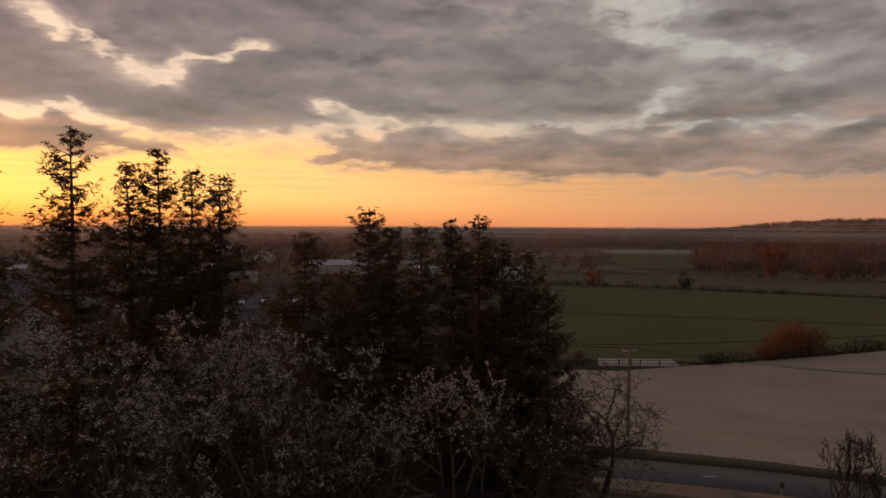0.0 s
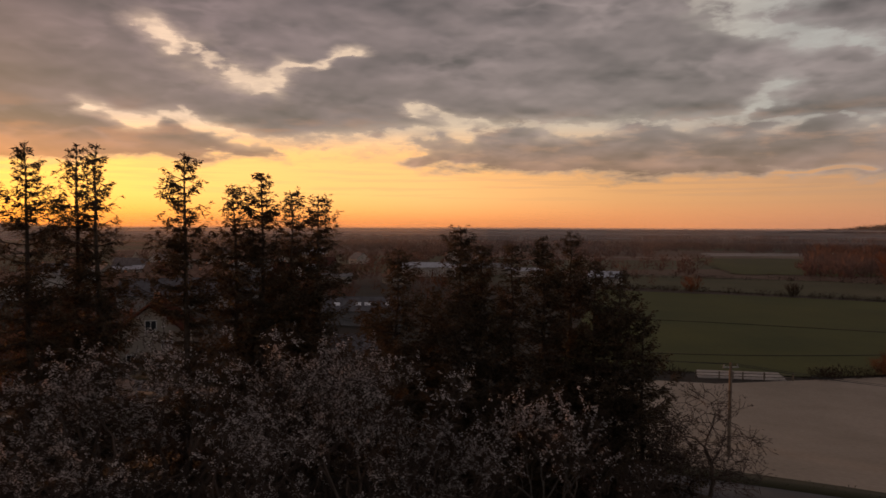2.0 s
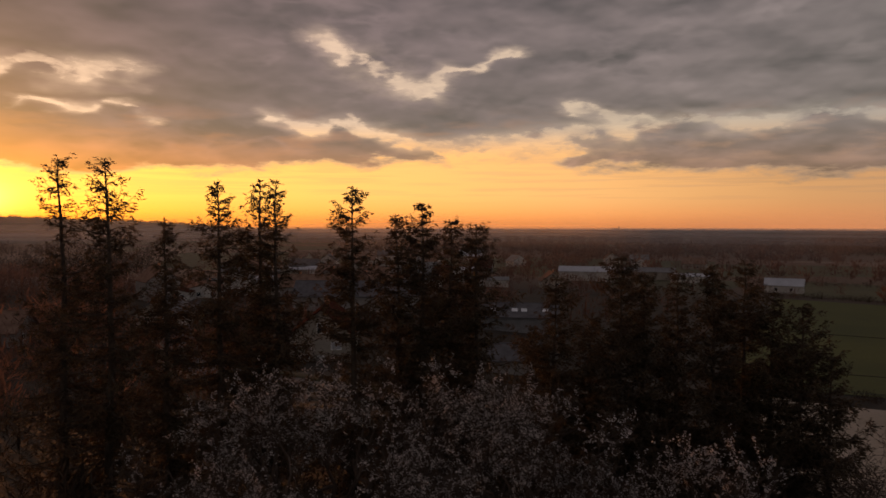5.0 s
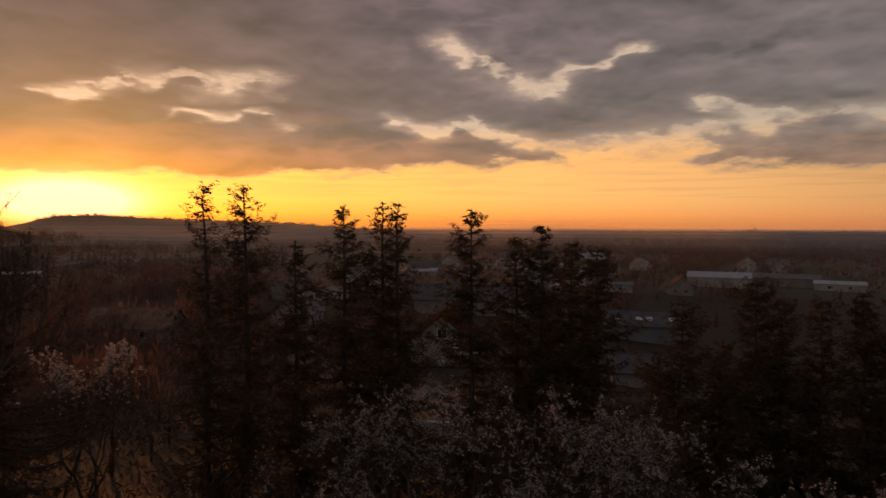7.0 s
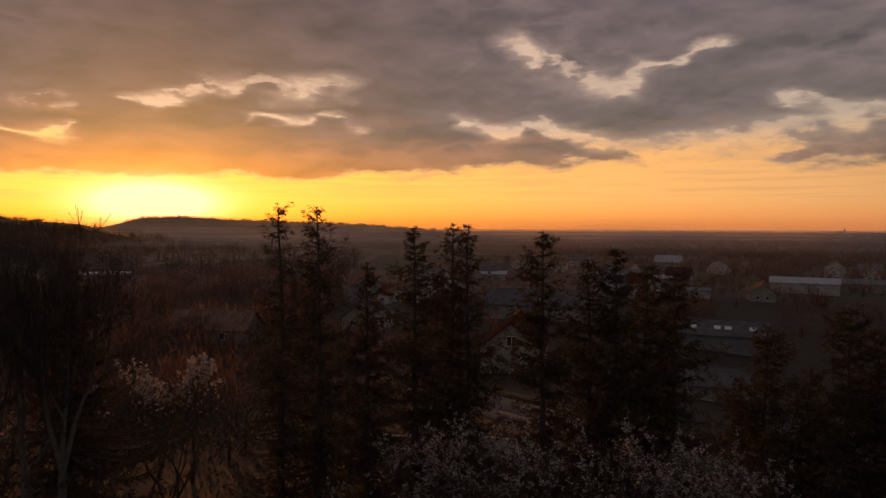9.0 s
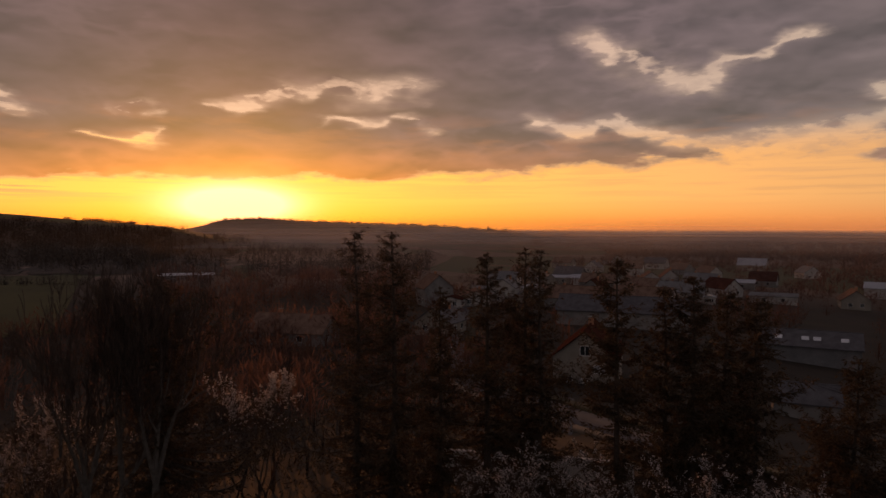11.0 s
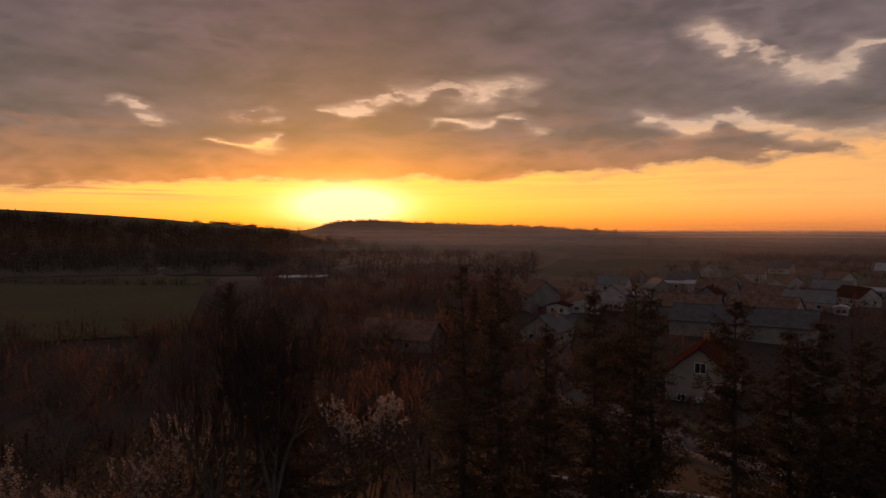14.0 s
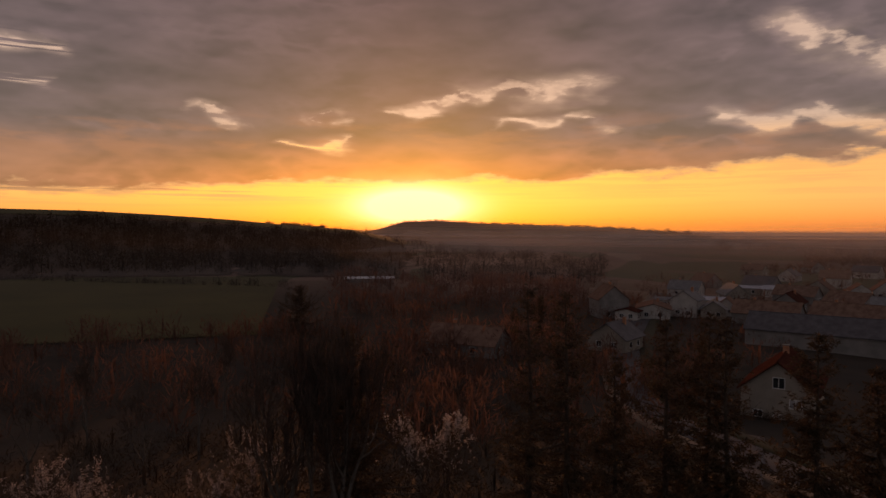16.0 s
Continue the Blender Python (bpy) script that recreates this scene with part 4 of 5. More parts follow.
def along(line, step, rng, jitter):
    out = []
    for (x0, y0), (x1, y1) in zip(line, line[1:]):
        n = max(1, int(math.hypot(x1 - x0, y1 - y0) / step))
        for k in range(n):
            t = (k + rng.random()) / n
            out.append((x0 + (x1 - x0) * t + rng.normal() * jitter, y0 + (y1 - y0) * t + rng.normal() * jitter))
    return out


def sector(rng, n, az0, az1, r0, r1):
    out = []
    for _ in range(n):
        az, r = rng.uniform(az0, az1), math.sqrt(rng.uniform(r0 * r0, r1 * r1))
        out.append(polar(az, r))
    return out


rw = np.random.default_rng(5)
# far belts across the plain
spots = []
for az0, az1, r0, r1, n, h in [(-24, 30, 650, 800, 420, 13), (-22, 36, 950, 1150, 420, 15), (-36, -8, 720, 860, 320, 16), (-14, 40, 1250, 1450, 420, 13),
                               (-40, 34, 1700, 2000, 500, 15), (-40, 45, 2400, 2900, 500, 18), (4, 34, 420, 560, 190, 8), (-36, -21, 340, 560, 260, 15), (-14, 16, 330, 470, 70, 9), (-10, 12, 500, 640, 130, 12), (10, 30, 600, 700, 90, 13)]:
    for x, y in sector(rw, n, az0, az1, r0, r1):
        hh = h * rw.uniform(0.55, 1.2)
        spots.append((x, y, hh, hh * rw.uniform(0.35, 0.7)))
clumps("far_woods", spots, FARWOOD, "hazy brown bare woods across the plain", rw, 40, 0.06, shoot=(0.14, 0.32), wild=0.4)
spots = []
for x, y in sector(rw, 1300, -46, -18.0, 1050, 1560):
    hh = rw.uniform(7, 13)
    spots.append((x, y, hh, hh * 0.6))
for x, y in sector(rw, 520, 36.9, 63.4, 1340, 1470):
    hh = rw.uniform(2.0, 6.0) * (1.9 if rw.random() < 0.10 else 0.8)
    spots.append((x, y, hh, hh * 0.7))
for x, y in sector(rw, 210, 37.2, 63.0, 1385, 1412) + sector(rw, 26, 37.0, 38.6, 1380, 1410):
    hh = rw.uniform(4.0, 9.5)
    spots.append((x, y, hh, hh * 0.6))
clumps("hill_woods", spots, HILLWOOD, "bare woods on the skyline hills", rw, 44, 0.07, shoot=(0.12, 0.30), wild=0.5, sink=0.25)
# wooded slope under the western ridge
spots = []
for x, y in sector(rw, 1150, 66, 102, 338, 565) + sector(rw, 280, 45, 68, 330, 640):
    hh = rw.uniform(6, 12)
    spots.append((x, y, hh, hh * 0.55))
clumps("slope_woods", spots, HEDGE, "dark bare woods below the ridge", rw, 84, 0.036, shoot=(0.07, 0.18), wild=0.7)
spots = []
for x, y in sector(rw, 20, 68.6, 72.2, 680, 700) + sector(rw, 2, 73.0, 73.4, 685, 695):
    hh = rw.uniform(4, 9.5)
    spots.append((x, y, hh, hh * 0.6))
clumps("ridge_trees", spots, FARWOOD, "bare trees standing on the ridge line", rw, 260, 0.026, shoot=(0.16, 0.38), wild=0.45, sink=0.30)
# village gardens and roadside trees
spots = []
for az0, az1, r0, r1, n, h in [(22, 62, 105, 260, 90, 5), (2, 26, 150, 330, 130, 6), (36, 70, 60, 130, 120, 6), (66, 100, 75, 165, 190, 6), (-10, 20, 260, 420, 110, 6), (24, 50, 260, 420, 70, 6)]:
    for x, y in sector(rw, n, az0, az1, r0, r1):
        hh = h * rw.uniform(0.4, 1.3)
        if math.hypot(x + 49, y - 80) > 11 and abs(math.degrees(math.atan2(-x, y)) - 31.6) * math.hypot(x, y) / 57 > (6.0 if math.hypot(x, y) < 94 else 0):
            spots.append((x, y, hh, hh * rw.uniform(0.4, 0.7)))
clumps("garden_trees", spots, FARWOOD, "bare garden trees and shrubs among the houses", rw, 90, 0.020, shoot=(0.12, 0.28), wild=0.5)
# darker scrub and trees between the houses and along the lane to the west
spots = []
for az0, az1, r0, r1, n, h in [(47, 68, 120, 330, 210, 8), (28, 48, 150, 260, 80, 4.5), (50, 64, 75, 130, 40, 6), (16, 30, 170, 300, 60, 5)]:
    for x, y in sector(rw, n, az0, az1, r0, r1):
        hh = h * rw.uniform(0.5, 1.3)
        spots.append((x, y, hh, hh * rw.uniform(0.45, 0.75)))
clumps("lane_trees", spots, FARWOOD, "dark bare trees and scrub along the lanes", rw, 90, 0.026, shoot=(0.12, 0.30), wild=0.55)
# hedges
spots = []
for line, step, h in [([(20, 265), (60, 252), (90, 240), (140, 212), (190, 184), (240, 163)], 1.5, 2.6), ([(42, 108), (62, 115.5), (84, 124.5), (125, 116), (175, 101)], 0.8, 2.6),
                      ([(-10, 110), (24, 108)], 0.9, 1.8), ([(10, 330), (60, 318), (130, 305), (220, 250)], 2.2, 3.0), ([(-149, 45), (-207, 67), (-266, 88)], 1.8, 1.1), ([(-51.7, 73.9), (-47.2, 76.0), (-42.7, 78.1)], 0.35, 1.5),
                      ([(-151, 42), (-156, 0), (-171, -54)], 1.2, 1.4), ([(-265, 86), (-342, -36), (-350, -144)], 2.2, 4.0)]:
    for x, y in along(line, step, rw, 0.5):
        hh = h * rw.uniform(0.45, 1.35)
        spots.append((x, y, hh, hh * 0.75))
clumps("hedgerow", spots, HEDGE, "dark bare field hedges", rw, 70, 0.03, category="hedge", shoot=(0.15, 0.32), wild=0.5)
# verge grass by the road
spots = []
for i in range(len(road_line) - 1):
    p, q = road_line[i], road_line[i + 1]
    nrm = Vector((-(q - p).y, (q - p).x, 0)).normalized()
    for k in range(int((q - p).length * 7)):
        e = p.lerp(q, rw.random()) - nrm * rw.uniform(3.0, 5.4)
        if e.x > 2:
            spots.append((e.x, e.y, rw.uniform(0.25, 0.7), 0.45))
clumps("verge_grass", spots, GRASS, "rough grass on the verge", rw, 12, 0.07, category="grass")
# undergrowth on the near slope
spots = []
for az0, az1, r0, r1, n, h in [(44, 104, 24, 75, 620, 2.6), (-4, 46, 24.5, 42, 420, 1.7), (-9, 8, 21, 31, 150, 1.0), (4, 50, 15, 25, 240, 1.6), (46, 100, 12, 26, 260, 2.4)]:
    for x, y in sector(rw, n, az0, az1, r0, r1):
        if -3 < y - (41 - 0.25 * (x - 12)) < 4 and x > -40:
            continue
        bearing = math.degrees(math.atan2(-x, y))
        hh = h * rw.uniform(0.4, 1.3) * (0.35 if 27 < bearing < 45 and 26 < math.hypot(x, y) < 40 else 1)
        spots.append((x, y, hh, hh * 0.9))
clumps("undergrowth", spots, HEDGE, "dark bramble and scrub on the slope", rw, 64, 0.021, splay=0.8, category="undergrowth", shoot=(0.10, 0.26), wild=0.7)
# single trees of the plain
clumps("rust_willows", [(59, 116, 5.5, 2.6), (62.5, 118, 8.0, 3.4), (66, 118.5, 6.6, 3.0), (56, 114, 4.0, 2.4)], RUST, "rust-red bare willows along the field hedge", rw, 900, 0.008, category="shrub")


def clump_tree(name, x, y, h, r, mat, label, count=260, slim=0.02):
    ob = clumps(name, [(x, y, h, r)], mat, label, rw, count, slim, kind="", category="tree")
    return ob


clump_tree("orange_tree", 57, 251, 8.5, 4.2, RUST, "rust-orange bare tree by the hedge")
clump_tree("round_bush", 88, 240, 6.5, 3.0, HEDGE, "dark round bush standing in the hedge line")
clump_tree("tall_tree", 140, 281, 20, 5.0, RUST, "tall rusty poplar over brown woods")
clump_tree("orange_tree", 160, 276, 13, 6.0, RUST, "rust-orange bare tree by the hedge")
clump_tree("orange_tree", -33, 236, 7.5, 4.0, RUST, "rust-orange bare tree beside the barns")
clump_tree("dark_shrub", 22.5, 107, 1.8, 2.2, HEDGE, "dark shrub beside the fenced yard")
clump_tree("dark_shrub", 44.5, 108.5, 2.6, 2.6, HEDGE, "dark shrub at the field edge")
FIR = "dark conifer standing among the gardens"
for i, (x, y, top, rad) in enumerate([(-146.5, 50.6, 9.8, 6.5), (-112, 86, 6.6, 2.4), (-120, 100, 7.4, 2.6), (-70, 92, 6.0, 2.0)]):
    spruce(x, y, top, rad, 100 + i, FIR, 1.3, 0.03, "garden conifers", 0.7)

# ---- roadside pole, wires, post box, fence ----


def utility_pole(x, y, h, label):
    ob = thing("utility_pole", pose(x, y, gz(x, y) - 0.05, 0, 0, 15), label, "utility pole", "power line poles")
    zs = np.linspace(0, h, 6)
    pts = np.column_stack([zs * 0.004, zs * 0, zs])
    part("shaft", *tubes(pts[:-1], pts[1:], np.linspace(0.15, 0.115, 5), np.linspace(0.145, 0.10, 5), 10), POLE, ob, "weathered wooden shaft")
    part("crossarm", *box(-0.6, 0.66, -0.05, 0.05, h - 0.42, h - 0.32), STEEL, ob, "steel crossarm")
    for k in (-0.52, 0.03, 0.58):
        part("insulator", *tubes([(k, 0, h - 0.32), (k, 0, h - 0.22)], [(k, 0, h - 0.22), (k, 0, h - 0.12)], np.array([.03, .055]), np.array([.055, .02]), 8), SHUTTER, ob)
    return ob


POLES = [(14.9, 52.6, 7.4), (-22, 66, 7.4), (62, 62, 7.4)]
for x, y, h in POLES:
    utility_pole(x, y, h, "weathered wooden utility pole with steel crossarm")


def wire(a, b, sag, label="sagging dark overhead cable"):
    n = 24
    t = np.linspace(0, 1, n + 1)
    p = np.array(a) + (np.array(b) - np.array(a)) * t[:, None]
    p[:, 2] -= sag * 4 * t * (1 - t)
    v, f = tubes(p[:-1], p[1:], 0.014, 0.014, 5)
    ob = part("overhead_cable", v, f, WIRE)
    return tagged(ob, label, "cable", "overhead cables")


for k, sag in ((-0.52, 0.9), (0.03, 1.0), (0.58, 0.95)):
    tops = [(x + k * math.cos(radians(15)), y + k * math.sin(radians(15)), gz(x, y) + h - 0.16) for x, y, h in POLES]
    wire(tops[1], tops[0], sag)
    wire(tops[0], tops[2], sag)

px_, py_ = 18.7, 36.0
post = thing("road_marker", pose(px_, py_, gz(px_, py_), 0, 0, 20), "small dark roadside marker on a thin post", "road marker")
part("post", *tubes([(0, 0, -0.1)], [(0, 0, 0.9)], 0.03, 0.03, 8), STEEL, post)
v, f = join(tubes([(0, -0.05, 1.0)], [(0, 0.05, 1.0)], 0.17, 0.17, 16), tubes([(0, -0.06, 1.0)], [(0, -0.05, 1.0)], 0.02, 0.17, 16), tubes([(0, 0.05, 1.0)], [(0, 0.07, 1.0)], 0.17, 0.02, 16))
part("disc", v, f, WIRE, post, "dark round disc")
for i in range(5, 60, 8):
    p, q = road_line[i], road_line[i + 1]
    d = (q - p).normalized()
    c = (p + q) / 2
    n = Vector((-d.y, d.x, 0)) * 0.06
    a, b = c - d * 0.4, c + d * 0.4
    v = [(e.x, e.y, gz(e.x, e.y) + 0.20) for e in (a - n, b - n, b + n, a + n)]
    tagged(part("lane_mark", v, [(0, 1, 2, 3)], PAINT), "short white painted lane mark", kind="structure")

fence = thing("wooden_fence", pose(0, 0, 0), "weathered post and rail fence round the gravel yard", "fence")
ends = [(25.0, 106.4), (29.5, 106.5), (34.0, 106.6), (39.5, 106.8)]
fp = along(ends, 2.2, np.random.default_rng(3), 0.05)
for x, y in fp:
    part("post", *(lambda z: box(x - 0.09, x + 0.09, y - 0.09, y + 0.09, z - 0.1, z + 1.25))(gz(x, y)), POLE, fence)
for a, b in zip(fp, fp[1:]):
    for hh in (0.55, 1.0):
        part("rail", *tubes([(*a, gz(*a) + hh)], [(*b, gz(*b) + hh)], 0.05, 0.05, 6), POLE, fence)

wall_pts = [(-28.0, 29.2), (-24.7, 31.1), (-20.5, 33.5), (-18.2, 34.8)]
wall = thing("garden_wall", pose(0, 0, 0), "low pale stone garden wall on the slope", "wall")
for a, b in zip(wall_pts, wall_pts[1:]):
    n = 6
    for k in range(n):
        p = Vector(a).lerp(Vector(b), k / n)
        q = Vector(a).lerp(Vector(b), (k + 0.96) / n)
        d = (q - p).normalized()
        s = Vector((-d.y, d.x)) * 0.16
        z0 = gz(p.x, p.y)
        top = z0 + 1.7 + random.uniform(-0.05, 0.05)
        c = [p - s, q - s, q + s, p + s]
        v = [(e.x, e.y, z0 - 0.4) for e in c] + [(e.x, e.y, top) for e in c]
        part("coping_block", v, [(0, 3, 2, 1), (4, 5, 6, 7), (0, 1, 5, 4), (1, 2, 6, 5), (2, 3, 7, 6), (3, 0, 4, 7)], RENDER_W, wall)

# ---- buildings ----


def gable_mesh(w, d, eave, ridge):
    """Walls of a gabled house, ridge along y, gables on +-y."""
    v = []
    for y in (-d / 2, d / 2):
        v += [(-w / 2, y, -0.6), (w / 2, y, -0.6), (w / 2, y, eave), (0, y, ridge), (-w / 2, y, eave)]
    return v, [(0, 1, 2, 3, 4), (9, 8, 7, 6, 5), (1, 6, 7, 2), (5, 0, 4, 9), (0, 5, 6, 1), (4, 3, 8, 9), (3, 2, 7, 8)]


def roof_slab(w, d, eave, ridge, side, over=0.45, thick=0.16):
    rise = (ridge - eave) / (w / 2)
    x1 = side * (w / 2 + over)
    z1 = eave - rise * over
    y0, y1 = -d / 2 - over * 0.8, d / 2 + over * 0.8
    v = [(0, y0, ridge + .03), (x1, y0, z1 + .03), (x1, y1, z1 + .03), (0, y1, ridge + .03)]
    v += [(x, y, z + thick) for x, y, z in v]
    return v, [(0, 1, 2, 3), (7, 6, 5, 4), (0, 4, 5, 1), (1, 5, 6, 2), (2, 6, 7, 3), (3, 7, 4, 0)]


def window_at(parent, x, y, z, w, h, axis, glass=None):
    """A framed window whose face looks along -y (axis 'y') or along +-x (axis 'x', sign of x)."""
    b = 0.07
    if axis == "y":
        glassbox = box(x - w / 2, x + w / 2, y - 0.03, y + 0.02, z - h / 2, z + h / 2)
        bars = [box(x - w / 2 - b, x + w / 2 + b, y - 0.07, y - 0.031, z + h / 2, z + h / 2 + b), box(x - w / 2 - b, x + w / 2 + b, y - 0.12, y - 0.031, z - h / 2 - b, z - h / 2),
                box(x - w / 2 - b, x - w / 2, y - 0.07, y - 0.031, z - h / 2, z + h / 2), box(x + w / 2, x + w / 2 + b, y - 0.07, y - 0.031, z - h / 2, z + h / 2),
                box(x - b / 2, x + b / 2, y - 0.06, y - 0.031, z - h / 2, z + h / 2)]
    else:
        s = 1 if x > 0 else -1
        lo, hi = sorted((x - s * 0.02, x + s * 0.03))
        glassbox = box(lo, hi, y - w / 2, y + w / 2, z - h / 2, z + h / 2)
        lo, hi = sorted((x + s * 0.031, x + s * 0.07))
        bars = [box(lo, hi, y - w / 2 - b, y + w / 2 + b, z + h / 2, z + h / 2 + b), box(lo, hi, y - w / 2 - b, y + w / 2 + b, z - h / 2 - b, z - h / 2),
                box(lo, hi, y - w / 2 - b, y - w / 2, z - h / 2, z + h / 2), box(lo, hi, y + w / 2, y + w / 2 + b, z - h / 2, z + h / 2)]
    pane = part("window", *glassbox, glass or GLASS, parent)
    part("window_frame", *join(*bars), FRAME_W, pane)
    return pane


def house(x, y, rot, w, d, eave, ridge, wall, roof, label, chimney=True, windows=2, name="house", category="house", group=""):
    ob = thing(name, pose(x, y, gz(x, y), 0, 0, rot), label, category, group)
    part("wall", *gable_mesh(w, d, eave, ridge), wall, ob)
    for s in (-1, 1):
        part("roof", *roof_slab(w, d, eave, ridge, s), roof, ob)
    part("ridge_cap", *tubes([(0, -d / 2 - .4, ridge + .16)], [(0, d / 2 + .4, ridge + .16)], 0.12, 0.12, 8), roof, ob)
    if chimney:
        cx, cy = w * 0.12, d * 0.22
        ch = part("chimney", *box(cx - .32, cx + .32, cy - .28, cy + .28, ridge - 1.2, ridge + 0.85), BRICK, ob)
        part("chimney_cap", *box(cx - .4, cx + .4, cy - .36, cy + .36, ridge + .851, ridge + .95), RENDER_G, ch)
    for k in range(windows):
        u = (k + 0.5) / windows - 0.5
        window_at(ob, u * w * 0.8, -d / 2, min(1.5, eave * 0.55), 1.0, 1.1, "y")
        for s in (-1, 1):
            window_at(ob, s * w / 2, u * d * 0.8, min(1.5, eave * 0.55), 1.0, 1.1, "x")
    return ob


# the gabled house below the slope
hx, hy = -50.5, 83.0
main = thing("gabled_house", pose(hx, hy, -0.75, 0, 0, 25.0), "beige gabled house with a red clay tile roof", "house")
W, D, EAVE, RIDGE = 8.4, 12.5, 3.9, 7.3
part("wall", *gable_mesh(W, D, EAVE, RIDGE), RENDER_B, main)
for s in (-1, 1):
    part("roof", *roof_slab(W, D, EAVE, RIDGE, s), TILE_RED, main)
part("ridge_cap", *tubes([(0, -D / 2 - .4, RIDGE + .18)], [(0, D / 2 + .4, RIDGE + .18)], 0.13, 0.13, 8), TILE_RED, main)
ch = part("chimney", *box(-.35, .35, 1.2, 1.8, RIDGE - 1, RIDGE + 1.0), BRICK, main)
part("chimney_cap", *box(-.45, .45, 1.1, 1.9, RIDGE + 1.001, RIDGE + 1.1), RENDER_G, ch)
window_at(main, 0.1, -D / 2, 4.75, 1.25, 1.25, "y")
pane = window_at(main, 2.0, -D / 2, 2.35, 1.3, 1.0, "y", SHUTTER)
window_at(main, -2.2, -D / 2, 0.75, 1.0, 0.8, "y")
part("door", *box(-0.6, 0.5, -D / 2 - .05, -D / 2 + .02, -0.1, 1.05), FRAME_W, main, "white basement door")
for s in (-1, 1):
    part("barge_board", *tubes([(s * (W / 2 + .4), -D / 2 - .38, EAVE - .30)], [(0, -D / 2 - .38, RIDGE + .06)], 0.09, 0.09, 4), TILE_RED, main)

# barns and sheds
def long_barn(az, r, rot, length, depth, eave, ridge, wall, roof, label, lights=0, name="barn"):
    x, y = polar(az, r)
    ob = house(x, y, rot + 90, depth, length, eave, ridge, wall, roof, label, False, 0, name, "barn")
    rise = (ridge - eave) / (depth / 2)
    for k in range(lights):
        u = ((k + 0.5) / lights - 0.5) * length * 0.8 + (0.6 if k % 2 else -0.6)
        xx = -depth * 0.28
        z = ridge + rise * xx + 0.21
        v = [(xx - .5, u - .6, z - .5 * rise), (xx + .5, u - .6, z + .5 * rise), (xx + .5, u + .6, z + .5 * rise), (xx - .5, u + .6, z - .5 * rise)]
        v += [(a, b, c + .05) for a, b, c in v]
        part("skylight", v, [(0, 3, 2, 1), (4, 5, 6, 7), (0, 1, 5, 4), (1, 2, 6, 5), (2, 3, 7, 6), (3, 0, 4, 7)], SKYLIGHT, ob, "pale translucent roof light")
    return ob


long_barn(14.7, 139, 14.7, 15.5, 9, 3.2, 5.4, FIBRE, SLATE, "grey barn with pale roof lights", 4)
long_barn(15.1, 92, 20, 7, 6, 2.3, 3.9, RENDER_G, SLATE, "small low shed with a slate roof")
long_barn(28.6, 160, 22, 29, 11, 3.6, 6.6, RENDER_G, SLATE, "long low barn with a dark fibre-cement roof")
long_barn(9.0, 298, 8, 24, 11, 4.2, 6.0, RENDER_W, SHEET, "long white barn with a pale metal roof")
long_barn(4.3, 322, 4, 26, 10, 3.6, 5.2, RENDER_B, FIBRE, "long low shed among trees")
long_barn(65.0, 302, 65, 22, 5, 2.0, 2.6, RENDER_G, SKYLIGHT, "long low greenhouse with a pale roof", 0, "greenhouse")

# village houses: bearing, distance, turn, width, depth, eave, ridge
NEAR = [(44.6, 196, 62, 8.5, 10, 5.4, 9.0), (43.0, 190, 30, 6.0, 5.5, 2.4, 3.2), (41.0, 198, 40, 9.0, 12, 3.0, 4.4), (38.4, 206, 25, 7.5, 9, 5.0, 7.5),
        (36.4, 204, 35, 6.5, 8, 2.8, 5.0), (56.5, 130, 120, 8.0, 15, 2.6, 5.4), (44.0, 140, 20, 8.0, 9, 2.8, 5.6), (32.5, 196, 110, 9.0, 16, 3.0, 6.0), (27.0, 200, 100, 9.0, 17, 3.0, 6.2)]
MORE = [(31, 235, 20, 8, 11, 3, 6), (27, 250, 80, 8, 14, 3, 6), (35, 262, 50, 8, 13, 3, 6.4), (24, 235, 110, 8, 14, 3, 6), (29, 300, 20, 9, 12, 3.5, 7), (33, 330, 95, 8, 14, 3, 6.5),
        (25, 320, 30, 8, 12, 3.2, 6.5), (37, 345, 70, 8, 14, 3, 6.4), (21, 265, 60, 8, 13, 3, 6.2), (30.5, 270, 100, 8, 14, 3, 6), (38.5, 280, 110, 8, 12, 3, 6), (22.5, 300, 95, 8, 13, 3, 6)]
LAST = [(28, 380, 110, 9, 13, 5, 8.5), (31, 430, 15, 9, 12, 3.4, 7), (24, 420, 70, 9, 12, 3.4, 7), (12, 250, 20, 8, 10, 3, 6), (18, 330, 100, 8, 11, 3, 6.5), (7, 460, 10, 10, 13, 4, 7.5),
        (4.8, 455, 95, 9, 12, 3.4, 6.5), (15, 420, 40, 9, 12, 3.4, 6.8), (0.5, 420, 80, 9, 13, 3.4, 6.5), (26, 480, 95, 9, 15, 4, 7.5), (33.5, 470, 100, 9, 14, 4, 7), (29.5, 520, 60, 9, 13, 4, 7.5)]
WALLS, ROOFS = (RENDER_G, RENDER_W, RENDER_B), (TILE_BROWN, SLATE, TILE_BROWN, FIBRE, TILE_BROWN, TILE_RED)
words = {RENDER_G: "grey", RENDER_W: "white", RENDER_B: "beige", TILE_BROWN: "brown tiled roof", TILE_RED: "red tiled roof", SLATE: "dark slate roof", FIBRE: "grey fibre-cement roof"}
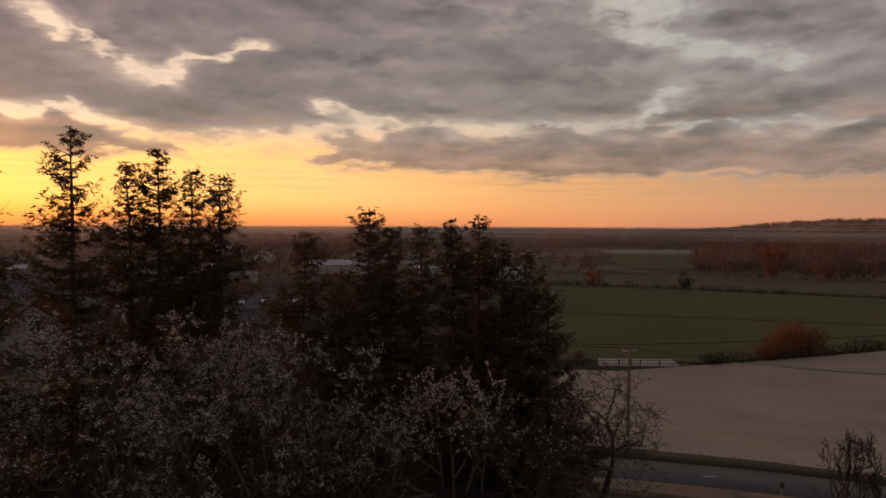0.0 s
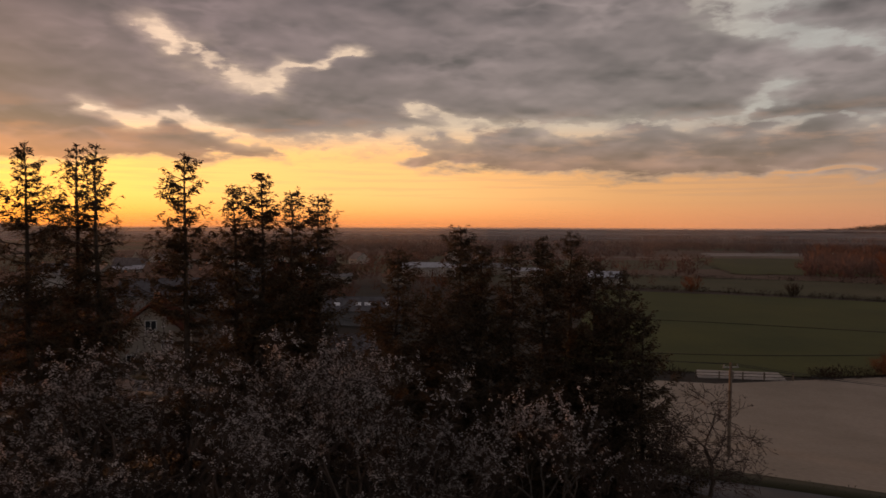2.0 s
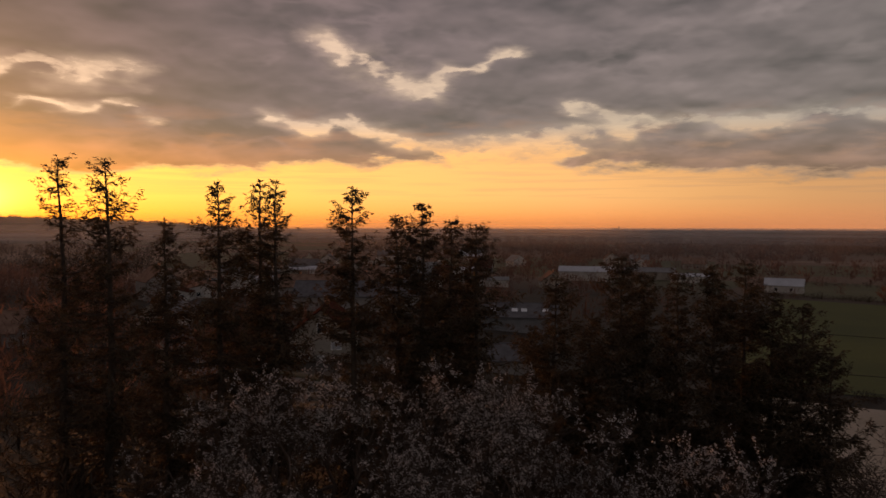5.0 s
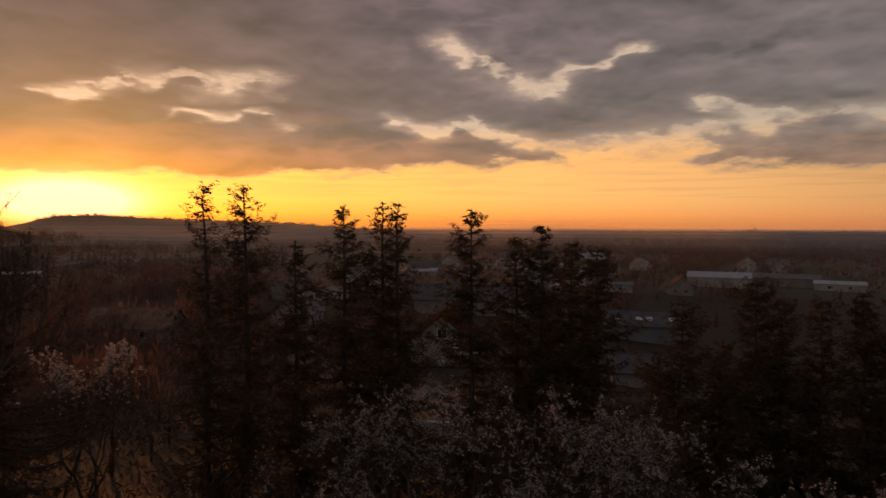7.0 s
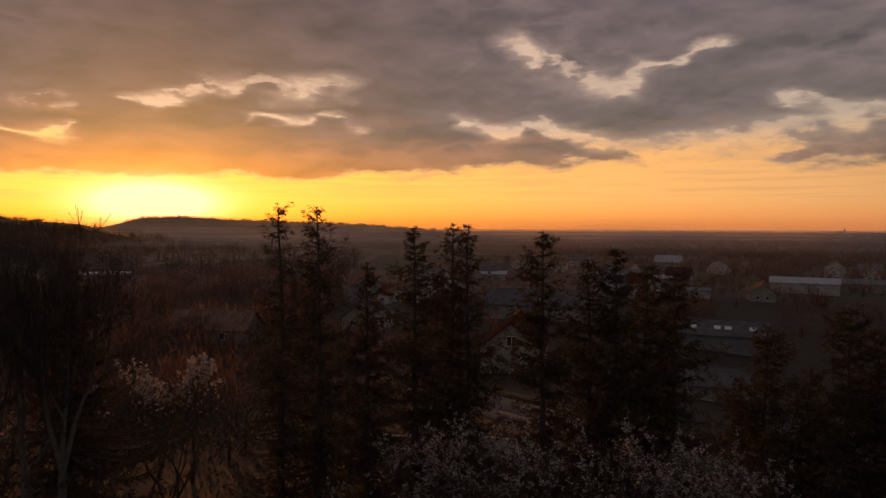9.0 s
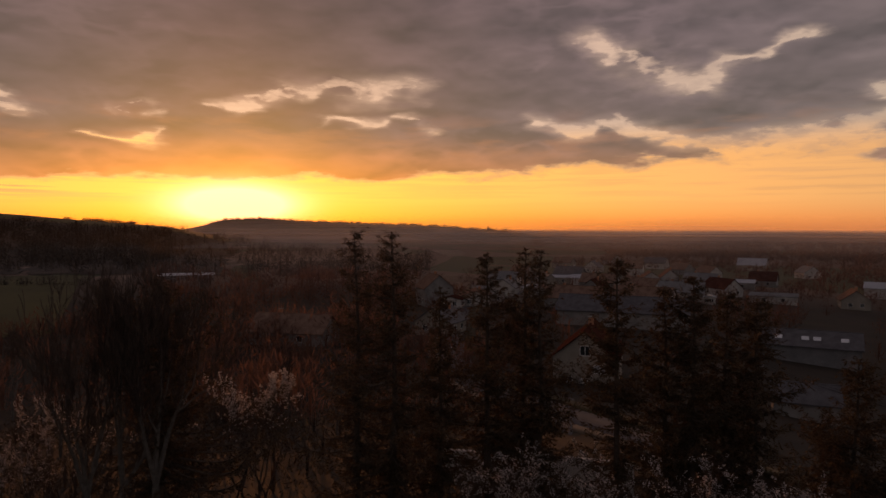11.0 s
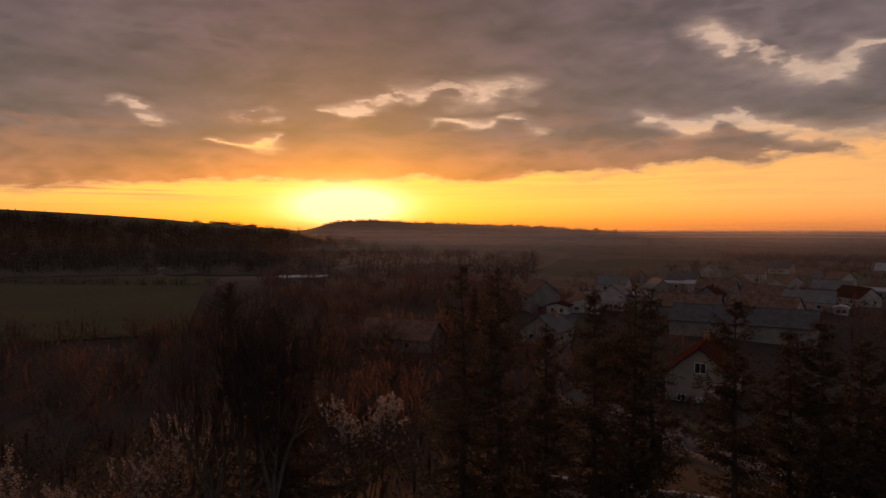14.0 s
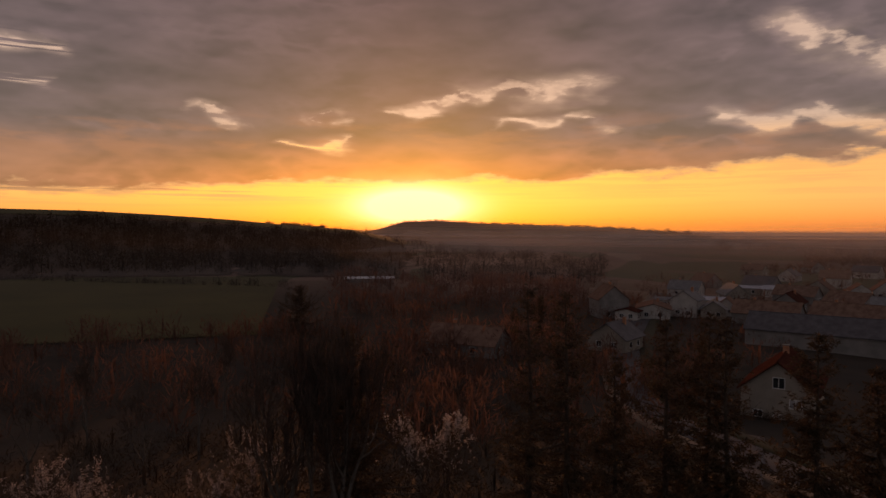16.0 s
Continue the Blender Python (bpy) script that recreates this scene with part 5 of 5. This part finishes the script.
for i, (az, r, rot, w, d, eave, ridge) in enumerate(NEAR + MORE + LAST):
    x, y = polar(az, r)
    a, b = WALLS[(i * 7 + i // 3) % 3], ROOFS[(i * 5 + i // 4) % 6]
    if i in (1, 2, 3, 10, 15, 19, 22, 30):
        a = RENDER_W
    house(x, y, rot, w, d, eave, ridge, a, b, "%s rendered village house with a %s" % (words[a], words[b]), i != 1, 2, group="village houses")

# low pale sheds and outbuildings between the houses
for az, r, rot, w, d, eave, ridge, wall_, roof_ in [
        (31.2, 295, 121, 7, 17, 3.0, 4.2, RENDER_W, SHEET), (28.0, 420, 20, 8, 12, 4.0, 7.0, RENDER_W, SLATE), (23.4, 272, 113, 6, 21, 2.6, 3.2, RENDER_W, SHEET),
        (18.8, 480, 100, 10, 17, 4.0, 8.0, RENDER_B, SHEET), (17.3, 246, 107, 6, 14, 2.5, 3.3, RENDER_W, FIBRE), (25.6, 250, 30, 7, 9, 2.8, 5.0, RENDER_W, TILE_BROWN),
        (21.9, 228, 20, 3.5, 5, 2.2, 2.6, RENDER_W, SHEET), (34.0, 300, 118, 6, 13, 2.8, 3.6, RENDER_B, SHEET), (26.5, 312, 35, 7, 10, 3.2, 5.6, RENDER_W, TILE_BROWN),
        (20.0, 305, 105, 7, 15, 2.8, 3.8, RENDER_G, SHEET), (22.0, 385, 60, 8, 12, 3.4, 6.6, RENDER_W, TILE_BROWN), (37.0, 236, 120, 6, 12, 2.6, 3.4, RENDER_W, SHEET),
        (7.1, 400, 10, 8, 10, 4.0, 6.6, RENDER_W, SLATE), (4.7, 405, 8, 7, 9, 4.0, 6.4, RENDER_W, TILE_BROWN), (-6.0, 282, 80, 8, 13, 3.0, 5.2, RENDER_W, SHEET),
        (0.7, 312, 92, 7, 18, 2.8, 3.8, RENDER_W, SHEET),
        (39.6, 230, 128, 5, 10, 2.6, 3.2, RENDER_W, FIBRE), (35.4, 214, 30, 6, 8, 2.8, 5.2, RENDER_W, TILE_BROWN)]:
    x, y = polar(az, r)
    tone = {RENDER_W: "white", RENDER_B: "beige", RENDER_G: "grey"}[wall_]
    cover = {SHEET: "pale metal roof", FIBRE: "grey fibre-cement roof", SLATE: "dark slate roof", TILE_BROWN: "brown tiled roof"}[roof_]
    house(x, y, rot, w, d, eave, ridge, wall_, roof_, "low %s outbuilding with a %s" % (tone, cover), False, 2, "outbuilding", "outbuilding", "village outbuildings")

# church on the far plain
cx, cy = -375, 3178
church = thing("far_church", pose(cx, cy, gz(cx, cy), 0, 0, 95), "tiny dark church on the horizon", "church")
part("nave", *gable_mesh(9, 26, 8, 13), SLATE, church)
part("tower", *box(-4, 4, -19, -13.1, 0, 19), RENDER_G, church)
part("spire", *tubes([(0, -16, 19)], [(0, -16, 25)], 4.5, 0.4, 4), SLATE, church)
